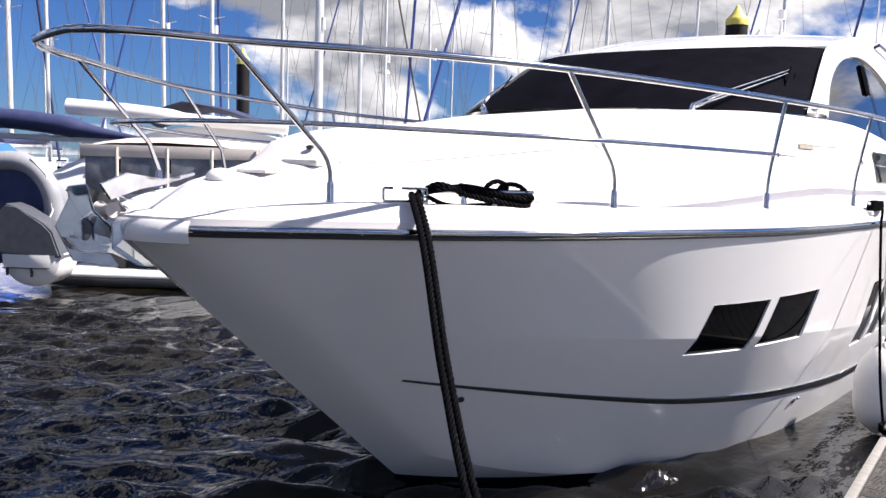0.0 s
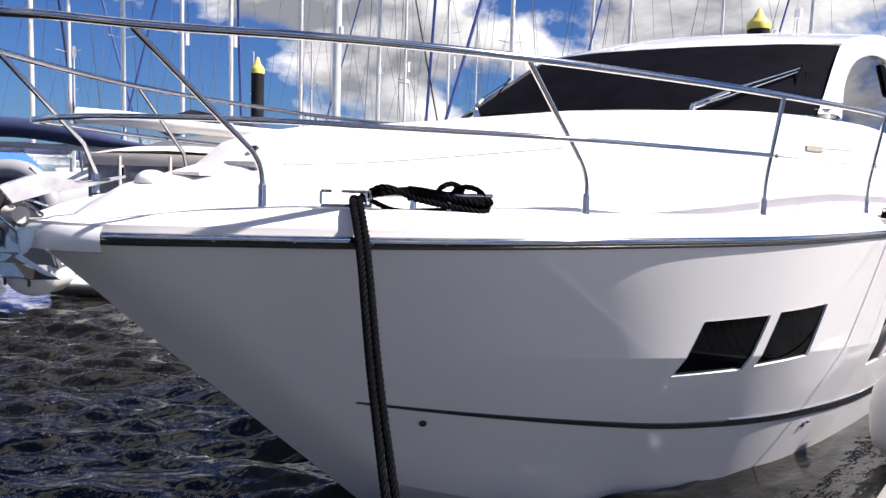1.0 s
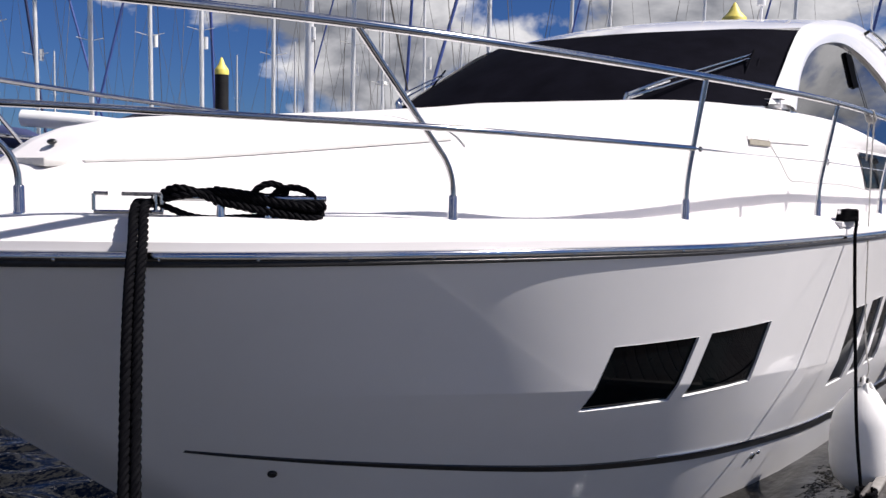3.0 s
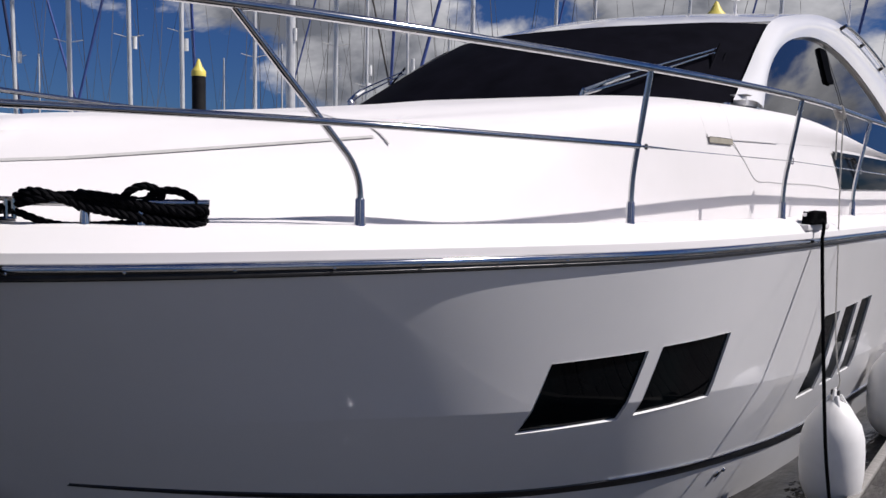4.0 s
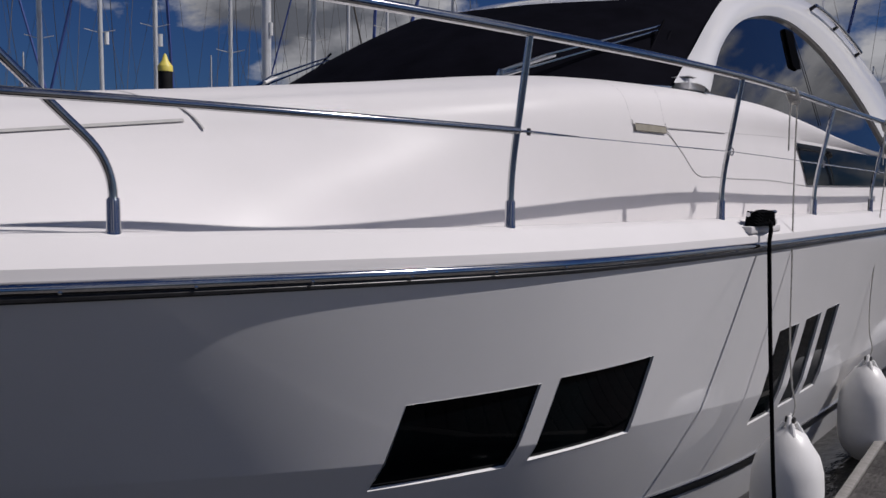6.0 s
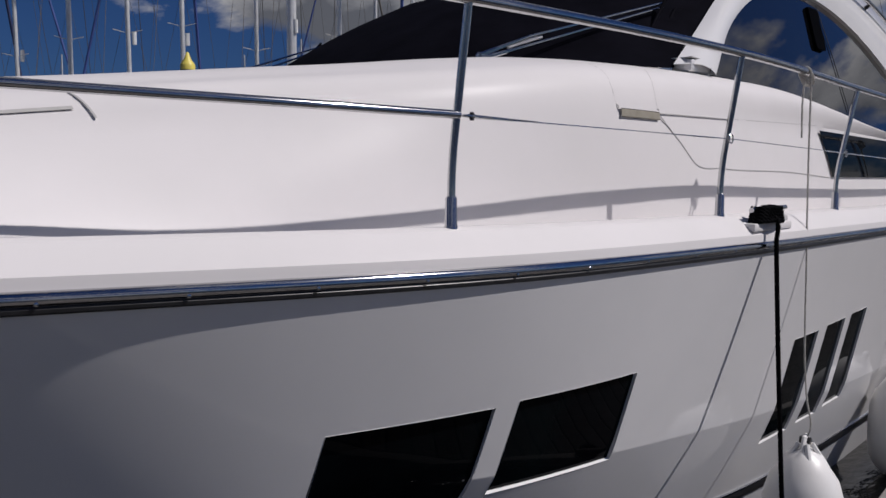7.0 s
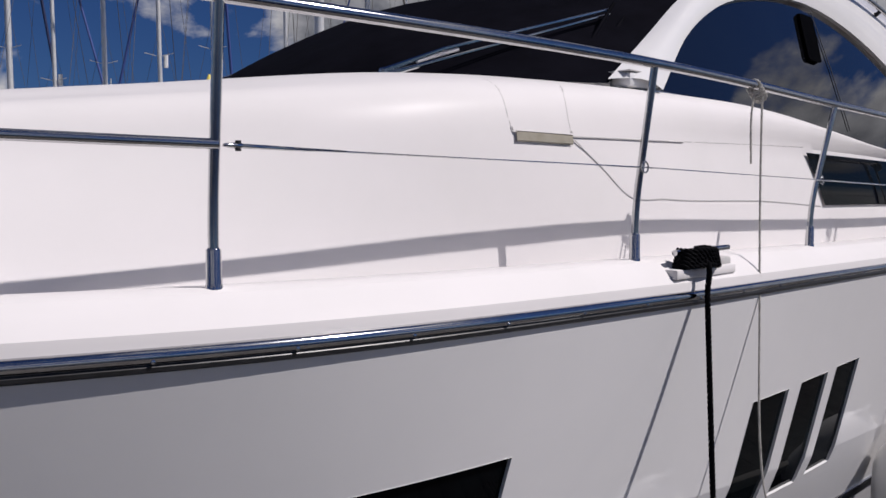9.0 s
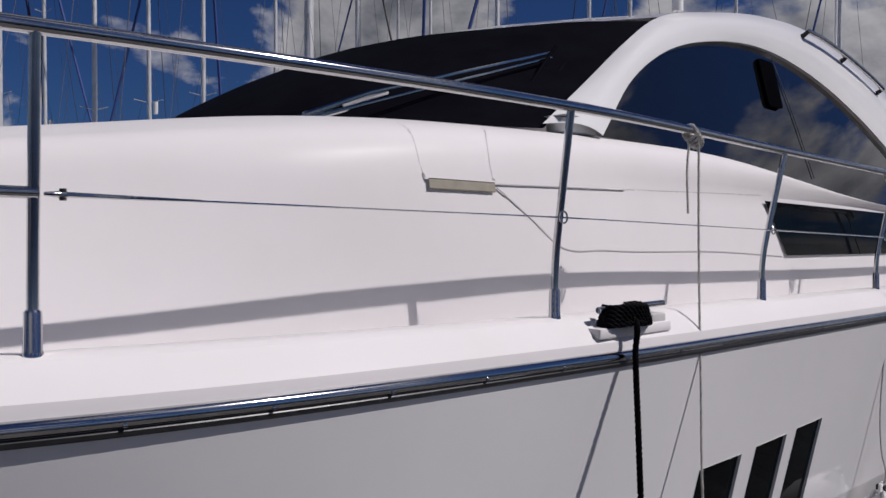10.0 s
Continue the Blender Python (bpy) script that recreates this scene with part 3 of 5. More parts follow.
for flip in (False, True):
    for foot, head in zip(FEET, HEADS):
        a, b = Vector(foot), Vector(head)
        knee = a + Vector((0, 0, 0.18))
        lo, hi = a + Vector((0, 0, 0.09)), knee + (b - knee).normalized() * 0.10
        pts = [a] + [lo * (1 - t) ** 2 + knee * 2 * t * (1 - t) + hi * t * t for t in [k / 9 for k in range(10)]] + [b]
        if flip and a.x < 4:
            # the pulpit's two forward legs stand closer in
            a, b = (Vector((2.42, 3.95, 1.90)), Vector((1.94, 3.85, 2.515))) if a.x < 3 else (Vector((3.42, 4.75, 1.88)), Vector((3.05, 4.70, 2.515)))
            pts = [a, a + Vector((0, 0, 0.09)), a.lerp(b, 0.3) + Vector((0.07, 0, 0.05)), b]
        elif flip:
            pts = [mirrored(p) for p in pts]
        bm = bmesh.new()
        tube(bm, pts, 0.0125, 12)
        st = own(part("stanchion", bm, STEEL))
        bm = bmesh.new()
        base = pts[0]
        tube(bm, [base + Vector((0, 0, -0.01)), base + Vector((0, 0, 0.004)), base + Vector((0, 0, 0.006)), base + Vector((0, 0, 0.085)), base + Vector((0, 0, 0.09))], [0.02, 0.02, 0.0185, 0.0175, 0.0135], 14)
        part("socket", bm, STEEL, st)


# ---------- fittings on the yacht ----------
def deck_on(x, z, off=0.004):
    """The point of the cabin side at x and z, seen from the port side."""
    hit, normal, _, _ = DECK_TREE.ray_cast(Vector((x, -2, z)), Vector((0, 1, 0)))
    if normal.y > 0:
        normal = -normal
    return hit + normal * off


def deck_out(x, z, off):
    """The point of the cabin side at x and z, pushed straight out to port."""
    return DECK_TREE.ray_cast(Vector((x, -2, z)), Vector((0, 1, 0)))[0] + Vector((0, -off, 0))


def side_at(x, z, off=0.0):
    """The cabin side below its knuckle at x and z, off metres outside it."""
    def place(ctrl):
        lo, hi = 0.0, 1.0
        for _ in range(40):
            m = (lo + hi) / 2
            lo, hi = (m, hi) if spline(ctrl, KN, m).x < x else (lo, m)
        return spline(ctrl, KN, lo)
    a, b = place(D4), place(D5)
    t = max(0.0, min(1.0, (z - a.z) / (b.z - a.z)))
    return Vector((x, a.y + (b.y - a.y) * t - 0.018 * math.sin(math.pi * t) - off, z))


def ribbon(bm, points, width, off_of):
    """A thin raised strip along points in x and z."""
    rows = [[], [], [], []]
    for i, (x, z) in enumerate(points):
        a, b = points[max(i - 1, 0)], points[min(i + 1, len(points) - 1)]
        d = Vector((b[0] - a[0], b[1] - a[1])).normalized()
        n = Vector((-d.y, d.x))
        w = width(i / (len(points) - 1)) if callable(width) else width
        for row, side, o in zip(rows, (1, 0.8, -0.8, -1), (-0.004, 1, 1, -0.004)):
            row.append(off_of(x + n.x * w / 2 * side, z + n.y * w / 2 * side, o))
    loft(bm, rows)
    return bm


def dense(points, count):
    return [(p.x, p.y) for p in curve_through([(x, z, 0) for x, z in points], count)]


# boot stripe that swells towards the stern, with a bright edge
STRIPE = [(3.202, 0.887), (3.516, 0.83), (3.971, 0.748), (4.382, 0.674), (4.915, 0.583), (5.44, 0.523), (6.244, 0.442), (7.06, 0.372), (7.653, 0.331), (9.14, 0.296), (13.577, 0.288)]
path = dense(STRIPE, 140)
bm = ribbon(bmesh.new(), path, lambda t: 0.008 + 0.075 * min(1, t * 2.2) ** 0.8, lambda x, z, o: hull_at(x, z, 0.006 * o))
own(part("boot_stripe", bm, BLACK, label="black swelling boot stripe"))
bm = ribbon(bmesh.new(), [(x, z + 0.008 + 0.032 * min(1, 2.2 * i / 139) ** 0.8) for i, (x, z) in enumerate(path)][30:], 0.009, lambda x, z, o: hull_at(x, z, 0.009 * o))
own(part("stripe_edge", bm, STEEL))
for x, z, r in ((3.528, 0.746, 0.021), (6.552, 0.303, 0.024), (6.629, 0.312, 0.015)):
    a, b = hull_at(x, z, -0.01), hull_at(x, z, 0.012)
    bm = bmesh.new()
    tube(bm, [a, a.lerp(b, 0.8), b, b.lerp(a, 0.15), a.lerp(b, 0.3)], [r, r, r * 0.82, r * 0.5, r * 0.45], 18)
    own(part("drain", bm, STEEL if z < 0.5 else BLACK))

# pale cap round the stem
for flip in (False, True):
    ps = [p for p in line_of(RUB, flip) if (p - Vector(RUB[0])).length < 0.40]
    sgn = 1 if flip else -1
    bm = bmesh.new()
    outs = []
    for a, b in zip([ps[0] + Vector((0, 0.05 * -sgn, 0))] + ps[:-1], ps[1:] + [ps[-1] * 2 - ps[-2]]):
        d = (b - a).normalized()
        n = Vector((d.y, -d.x, 0))
        outs.append(n if n.x < 0.01 else -n)
    rows = []
    for h, o in ((-0.055, -0.012), (-0.05, 0.008), (-0.02, 0.022), (0.02, 0.022), (0.05, 0.004), (0.055, -0.02)):
        rows.append([p + n * o + Vector((0, 0, h)) for p, n in zip(ps, outs)])
    loft(bm, rows, flip)
    own(part("stem_cap", bm, GEL, label="rounded white stem cap"))

# bolt heads along the rub rail
for k in range(26):
    f = 0.06 + 0.023 * k
    p = spline(RUB, KN, f)
    q = spline(RUB, KN, f + 0.01)
    d = (q - p).normalized()
    n = Vector((d.y, -d.x, 0))
    n = n if n.y < 0 else -n
    bm = bmesh.new()
    c = p + n * 0.0125 + Vector((0, 0, 0.006))
    tube(bm, [c, c + n * 0.003, c + n * 0.004], [0.005, 0.005, 0.002], 8)
    own(part("rail_bolt", bm, STEEL))

# moulded joints on the coachroof
SEAMS = [
    [(6.55, 2.296), (7.2, 2.312), (8.0, 2.335), (8.72, 2.352)],
    [(6.555, 2.285), (6.73, 2.18), (6.90, 2.078), (7.2, 2.062), (8.2, 2.05), (8.93, 2.02)],
    [(6.235, 2.30), (6.225, 2.36), (6.235, 2.44), (6.26, 2.50)],
    [(6.548, 2.305), (6.54, 2.38), (6.56, 2.45), (6.62, 2.51)],
]
for s in SEAMS:
    bm = ribbon(bmesh.new(), dense(s, 120), 0.0045, lambda x, z, o: side_at(x, z, 0.0025 * o + 0.003) if x > 6.6 and z < 2.29 else deck_out(x, z, 0.003 * o + 0.004) if z < 2.315 else deck_on(x, z, 0.0025 * o + 0.002))
    own(part("moulding_joint", bm, SEAM))
# vent slot under the raised lip: a flat strip, the recess's shade painted into its beige
bm = ribbon(bmesh.new(), [(6.245 + 0.298 * k / 20, 2.283) for k in range(21)], 0.036, lambda x, z, o: deck_out(x, z, 0.004 * o + 0.007))
vent = own(part("vent_slot", bm, VENT, label="flat beige vent slot with the recess's shade in its colour"))
bm = ribbon(bmesh.new(), [(6.24 + 0.308 * k / 20, 2.304) for k in range(21)], 0.007, lambda x, z, o: deck_out(x, z, 0.004 * o + 0.009))
own(part("vent_lip", bm, DECK))
# joint at the end of the sun-pad moulding and the shadow gap under it
gap = [(p.x, p.z + 0.006 + 0.042 * max(0.0, (p.x - 3.2) / 1.07)) for p in (spline(D5, KN, f) for f in FS) if 2.90 < p.x < 4.27]
# no gap is cut: a raised strip carries its shade as grey
bm = ribbon(bmesh.new(), gap, 0.011, lambda x, z, o: deck_out(x, z, 0.004 * o + 0.005))
own(part("pad_gap", bm, GREYWHITE, label="raised grey strip standing for the shadow gap under the foredeck moulding"))
joint = [(4.30, 2.175), (4.285, 2.22), (4.26, 2.27), (4.235, 2.315), (4.22, 2.34)]
bm = ribbon(bmesh.new(), dense(joint, 40), 0.007, lambda x, z, o: deck_out(x, z, 0.004 * o + 0.006))
own(part("moulding_joint", bm, SEAM))
# nose of the moulding: grey latch block and a small oval fitting
bm = bmesh.new()
box(bm, (2.76, 3.06, 2.035), (2.88, 3.34, 2.07), 0.010)
own(part("latch_block", bm, GREYWHITE, label="grey latch block under the moulding's nose"))
bm = bmesh.new()
r = bmesh.ops.create_uvsphere(bm, u_segments=16, v_segments=8, radius=1)
for v in r["verts"]:
    v.co = Vector((2.865 + v.co.x * 0.016, 3.23 + v.co.y * 0.03, 2.135 + v.co.z * 0.012))
own(part("oval_fitting", bm, BLACK))
# bow roller housing and anchor locker lid
bm = bmesh.new()
r = bmesh.ops.create_uvsphere(bm, u_segments=24, v_segments=12, radius=1)
for v in r["verts"]:
    v.co = Vector((2.40 + v.co.x * 0.07, 3.36 + v.co.y * 0.08, 1.965 + max(v.co.z, -0.2) * 0.05))
own(part("windlass_cover", bm, DECK, label="rounded white windlass cover"))
bm = bmesh.new()
box(bm, (2.52, 3.16, 1.995), (2.66, 3.40, 2.012), 0.006)
own(part("locker_lid", bm, DECK))

# lower side window, a dark wedge, and the dark glass below the roof arch
bm = bmesh.new()
rows = []
for j in range(13):
    t = j / 12
    rows.append([side_at((8.73 + 0.23 * t) * (1 - i / 60) + 11.9 * i / 60, (2.322 - 0.02 * (i / 60)) * (1 - t) + 2.025 * t, 0.014) for i in range(61)])
loft(bm, rows, True)
own(part("lower_side_window", bm, TINT, label="dark wedge-shaped lower side window"))
# small opening pane, and the joint between the two panes of the arched window
quad = [Vector(p) for p in ((9.29, 3.235), (9.50, 3.235), (9.44, 2.925), (9.235, 2.925))]
round_corners = []
for k in range(4):
    a, b, c = quad[k - 1], quad[k], quad[(k + 1) % 4]
    for t in (0, 0.25, 0.5, 0.75, 1):
        p, q = b + (a - b).normalized() * 0.035, b + (c - b).normalized() * 0.035
        round_corners.append(p * (1 - t) ** 2 + b * 2 * t * (1 - t) + q * t * t)
bm = bmesh.new()
vs = loft(bm, [[Vector((p.x, glass_y(p.y) + off, p.y)) for p in round_corners] for off in (0.032, 0.008)], close=True)
bm.faces.new(vs[1])
own(part("opening_pane", bm, PITCH, label="small black opening pane"))
bm = bmesh.new()
tube(bm, [Vector((x, glass_y(z) + 0.022, z)) for x, z in ((9.62, 2.50), (9.60, 2.9), (9.54, 3.28))], 0.003, 6)
own(part("pane_joint", bm, BLACK))
# foot of the roof arch
bm = bmesh.new()
box(bm, (7.13, 1.835, 2.55), (7.36, 1.95, 2.617), 0.018)
own(part("arch_foot", bm, GEL, sharp=30))
bm = bmesh.new()
box(bm, (7.125, 1.834, 2.618), (7.365, 1.95, 2.624), 0.002)
own(part("arch_seal", bm, SEAM))
# grab handle on the roof edge
bar = [p.lerp(q, 0.72) + Vector((0, -0.075, 0.035)) for p, q in zip(arch, edge)]
bar = [p for p in bar if 9.95 < p.x < 11.35]
bm = bmesh.new()
tube(bm, bar, 0.017, 10)
grab = own(part("grab_handle", bm, STEEL, label="long steel grab handle"))
for k in (0, len(bar) // 2, len(bar) - 1):
    bm = bmesh.new()
    tube(bm, [bar[k] + Vector((0, 0.085, -0.05)), bar[k]], [0.022, 0.014], 8)
    part("handle_post", bm, BLACK, grab)
# folds in the windscreen cover
for a, b, c in (((7.98, 2.13, 3.06), (7.6, 2.33, 2.97), (7.25, 2.66, 2.93)), ((8.0, 2.15, 3.1), (7.66, 2.36, 3.06), (7.36, 2.66, 3.06)), ((7.55, 2.14, 2.98), (7.42, 2.12, 2.86), (7.33, 2.10, 2.74)), ((7.9, 2.14, 3.01), (7.55, 2.3, 2.90), (7.1, 2.6, 2.82))):
    bm = bmesh.new()
    tube(bm, [p + Vector((0.012, 0.012, -0.004)) for p in curve_through([a, b, c], 16)], [0.003 + 0.012 * math.sin(math.pi * k / 15) for k in range(16)], 8)
    own(part("cover_fold", bm, CANVAS))


def wiper(flip):
    """A windscreen wiper: pivot, two arms, blade."""
    foot, tip = Vector((6.38, 2.60, 2.60)), Vector((7.485, 2.20, 2.97))
    f = (lambda p: mirror_top(p)) if flip else (lambda p: p)
    bm = bmesh.new()
    tube(bm, [f(foot + Vector((0, 0, -0.06))), f(foot + Vector((-0.01, -0.01, 0.0))), f(foot + Vector((-0.02, -0.02, 0.025)))], [0.035, 0.028, 0.018], 12)
    w = own(part("wiper", bm, STEEL, label="twin-arm windscreen wiper"))
    for k in (0, 1):
        off = Vector((-0.045, -0.04, 0.03 - 0.04 * k))
        bm = bmesh.new()
        tube(bm, [f(foot + off * 0.5), f(foot.lerp(tip, 0.25) + off * 1.1), f(tip + off * 0.6)], [0.014, 0.008, 0.006], 8)
        part("wiper_arm", bm, STEEL, w)
    bm = bmesh.new()
    tube(bm, [f(foot + Vector((0.12, -0.08, 0.07))), f(foot + Vector((0.30, -0.16, 0.13)))], [0.015, 0.008], 10)
    part("wiper_cover", bm, GEL, w)
    bm = bmesh.new()
    tube(bm, [f(tip + Vector((0.0, -0.03, 0.05))), f(tip + Vector((-0.06, -0.035, -0.01))), f(tip + Vector((-0.26, -0.05, -0.22)))], 0.009, 8)
    part("wiper_blade", bm, CANVAS, w)


wiper(False)
wiper(True)

# wire guardline aft of the middle rail
bm = bmesh.new()
s3, s4, s5, s6, s7 = Vector((4.999, 1.500, 2.185)), Vector((6.46, 1.335, 2.17)), Vector((7.93, 1.325, 2.15)), Vector((9.4, 1.33, 2.13)), Vector((10.95, 1.335, 2.12))
tube(bm, [s3 + Vector((0.25, -0.018, -0.003)), s4, s5, s6, s7], 0.0028, 6)
wire = own(part("guard_wire", bm, STEEL, label="thin steel guard wire"))
bm = bmesh.new()
tube(bm, [s3 + Vector((0.01, 0, 0)), s3 + Vector((0.05, -0.004, 0)), s3 + Vector((0.055, -0.004, 0)), s3 + Vector((0.2, -0.015, -0.002)), s3 + Vector((0.33, -0.03, -0.003))], [0.004, 0.009, 0.006, 0.005, 0.003], 8)
part("turnbuckle", bm, STEEL, wire)
bm = bmesh.new()
tube(bm, [s3 + Vector((0.045, -0.004, 0.012)), s3 + Vector((0.045, -0.004, -0.012))], 0.007, 8)
part("shackle_pin", bm, BLACK, wire)
for s in (s4, s5, s6):
    bm = bmesh.new()
    ring = [s + Vector((0.018 * math.cos(a), -0.004, 0.018 * math.sin(a))) for a in [2 * math.pi * k / 14 for k in range(15)]]
    tube(bm, ring, 0.003, 6)
    part("wire_eye", bm, STEEL, wire)

# bow fairlead: a bent steel bracket and long cleat
bm = bmesh.new()
o = Vector((2.694, 2.526, 1.89))
tang = Vector((0.84, -0.54, 0)).normalized()
for a, b in (((0.00, 0.060), (0.045, 0.060)), ((0.0, 0.005), (0.0, 0.060)), ((0.0, 0.0), (0.215, 0.0)), ((0.085, 0.060), (0.21, 0.060)), ((0.21, 0.0), (0.21, 0.060)), ((0.19, 0.0), (0.19, 0.060))):
    pa, pb = o + tang * a[0] + Vector((0, 0, a[1])), o + tang * b[0] + Vector((0, 0, b[1]))
    tube(bm, [pa, pb], 0.0075, 8)
own(part("bow_fairlead", bm, STEEL, label="bent steel fairlead bracket"))
co = Vector((3.04, 2.326, 1.880))
bm = bmesh.new()
tube(bm, [co - tang * 0.16 + Vector((0, 0, 0.06)), co + tang * 0.36 + Vector((0, 0, 0.06))], 0.012, 10)
for k in (0.0, 0.16):
    tube(bm, [co + tang * k + Vector((0, 0, -0.03)), co + tang * k + Vector((0, 0, 0.06))], [0.02, 0.012], 10)
own(part("bow_cleat", bm, STEEL, label="long steel mooring cleat"))

# midship cleat in its recess
mo = Vector((6.70, 1.285, 1.824))
bm = bmesh.new()
box(bm, (6.55, 1.255, 1.790), (6.97, 1.34, 1.824), 0.006)
own(part("cleat_recess", bm, DECK, label="white moulded cleat recess"))
bm = bmesh.new()
box(bm, (6.87, 1.268, 1.815), (6.96, 1.335, 1.852), 0.010)
own(part("recess_end", bm, SEAM, label="grey end of the cleat recess"))
bm = bmesh.new()
tube(bm, [mo + Vector((-0.12, 0, 0.055)), mo + Vector((0.26, 0.0, 0.06))], 0.011, 10)
for k in (-0.03, 0.09):
    tube(bm, [mo + Vector((k, 0, -0.01)), mo + Vector((k, 0, 0.05))], [0.018, 0.012], 10)
own(part("midship_cleat", bm, STEEL))

# mast light and aerials on the roof
bm = bmesh.new()
tube(bm, [(10.3, 3.15, 3.62), (10.3, 3.15, 3.95), (10.3, 3.15, 3.955), (10.3, 3.15, 4.06)], [0.02, 0.016, 0.045, 0.045], 12)
own(part("mast_light", bm, GEL, label="white masthead light on the roof"))
bm = bmesh.new()
tube(bm, [(11.3, 2.3, 3.5), (11.32, 2.3, 5.6)], [0.012, 0.004], 6)
own(part("whip_aerial", bm, GEL))
for x, y in ((10.6, 3.5), (10.9, 3.3)):
    bm = bmesh.new()
    tube(bm, [(x, y, 3.60), (x, y, 3.80), (x, y, 3.82), (x, y, 3.9)], [0.09, 0.09, 0.07, 0.02], 16)
    own(part("satellite_dome", bm, GEL))

# ---------- mooring ropes ----------
big_rope = thing("mooring_rope", "doubled thick black laid mooring rope coiled on the bow cleat", "rope", (2.7, 2.3, 1.9))


def under(ob, root):
    ob.parent = root
    ob.matrix_parent_inverse = Matrix.Translation(-root.location)
    return ob


fl = o + tang * 0.155 + Vector((0, 0, 0.006))
for dx in (-0.020, 0.010):
    s = tang * dx
    under(part("standing_part", rope(bmesh.new(), [fl + s + Vector((0.06, 0.05, 0.02)), fl + s + Vector((0.0, 0.0, 0.022)), Vector((2.74, 2.32, 1.80)) + s, Vector((2.53, 1.985, 1.2)) + s, Vector((2.39, 1.725, 0.8)) + s * 1.2, Vector((2.25, 1.38, 0.45)) + s, Vector((2.15, 0.86, 0.24)) + s], 0.0165), ROPE), big_rope)
# anchor stowed on the bow roller


def plate(name, mat, outline, thick, root, label=""):
    """A flat plate on a closed outline, thickened along its normal."""
    bm = bmesh.new()
    f = bm.faces.new([bm.verts.new(p) for p in outline])
    f.normal_update()
    if f.normal.y > 0:
        f.normal_flip()
    push = -f.normal * thick
    r = bmesh.ops.extrude_face_region(bm, geom=[f])
    for v in r["geom"]:
        if isinstance(v, bmesh.types.BMVert):
            v.co += push
    bmesh.ops.recalc_face_normals(bm, faces=bm.faces)
    bmesh.ops.bevel(bm, geom=list(bm.edges), offset=0.003, segments=2, affect='EDGES')
    return under(part(name, bm, mat, None, label), root)


anchor = thing("anchor", "polished steel plough anchor stowed on the bow roller", "anchor", (1.8, 3.3, 1.75))
plate("shank", ANCHOR, [(1.680, 3.164, 1.941), (1.845, 3.250, 1.987), (2.104, 3.386, 1.957), (2.360, 3.519, 1.986), (2.365, 3.522, 1.974), (2.113, 3.390, 1.931), (1.939, 3.299, 1.914), (1.743, 3.197, 1.874)], 0.012, anchor, "polished steel shank")
plate("fluke", ANCHOR, [(1.532, 3.250, 1.768), (1.590, 3.250, 1.882), (1.645, 3.250, 1.792), (1.594, 3.250, 1.724), (1.577, 3.250, 1.711), (1.628, 3.250, 1.656), (1.766, 3.250, 1.637), (1.806, 3.250, 1.578), (1.604, 3.250, 1.620)], 0.012, anchor, "polished steel fluke")
plate("fluke", ANCHOR, [(1.634, 3.350, 1.925), (1.707, 3.350, 1.929), (1.737, 3.350, 1.822), (1.694, 3.350, 1.784), (1.638, 3.350, 1.877)], 0.012, anchor, "")
# black plate added for the shade inside the anchor's hollow
plate("hollow_shade", BLACK, [(1.782, 3.500, 1.918), (1.887, 3.500, 1.880), (1.925, 3.500, 1.861), (1.986, 3.500, 1.813), (1.954, 3.500, 1.766), (1.891, 3.500, 1.750), (1.819, 3.500, 1.811)], 0.012, anchor, "black plate standing for the anchor's shaded hollow")
plate("fluke", ANCHOR, [(1.739, 3.440, 1.777), (1.788, 3.440, 1.800), (1.867, 3.440, 1.742), (1.865, 3.440, 1.659), (1.773, 3.440, 1.664), (1.693, 3.440, 1.711)], 0.012, anchor, "")
plate("fluke", ANCHOR, [(1.554, 3.200, 1.725), (1.604, 3.200, 1.713), (1.688, 3.200, 1.690), (1.742, 3.200, 1.677), (1.712, 3.200, 1.653), (1.608, 3.200, 1.666)], 0.012, anchor, "")
plate("stem_plate", BLACK, [(1.662, 3.270, 1.649), (1.782, 3.270, 1.639), (1.952, 3.270, 1.556), (1.817, 3.270, 1.567)], 0.012, anchor, "dark stem plate")
plate("roller_cheek", ANCHOR, [(1.755, 3.220, 1.665), (1.773, 3.220, 1.679), (1.923, 3.220, 1.569), (1.863, 3.220, 1.589)], 0.012, anchor, "steel bow roller cheek")
plate("roller_cheek", ANCHOR, [(1.800, 3.300, 1.767), (1.879, 3.300, 1.781), (1.840, 3.300, 1.678), (1.803, 3.300, 1.655)], 0.012, anchor, "")
bm = bmesh.new()
tube(bm, [(1.717, 3.360, 1.929), (1.748, 3.360, 1.821), (1.826, 3.360, 1.744), (1.828, 3.360, 1.673)], 0.006, 8)
under(part("shackle_bar", bm, ANCHOR), anchor)
bm = bmesh.new()
tube(bm, [(1.633, 3.360, 1.905), (1.653, 3.360, 1.922), (1.717, 3.360, 1.929)], 0.006, 8)
under(part("shackle_bar", bm, ANCHOR), anchor)
bm = bmesh.new()
tube(bm, [(1.846, 3.360, 1.869), (1.913, 3.360, 1.817)], 0.006, 8)
under(part("shackle_bar", bm, ANCHOR), anchor)
bm = bmesh.new()
tube(bm, [(1.852, 3.360, 1.886), (1.941, 3.360, 1.858)], 0.006, 8)
under(part("shackle_bar", bm, ANCHOR), anchor)
bm = bmesh.new()
tube(bm, [(1.828, 3.34, 1.821), (1.828, 3.37, 1.821), (1.828, 3.43, 1.821), (1.828, 3.46, 1.821)], [0.035, 0.024, 0.024, 0.035], 16)
under(part("roller", bm, BEIGE), anchor)

h = Vector((0, 0, 1))


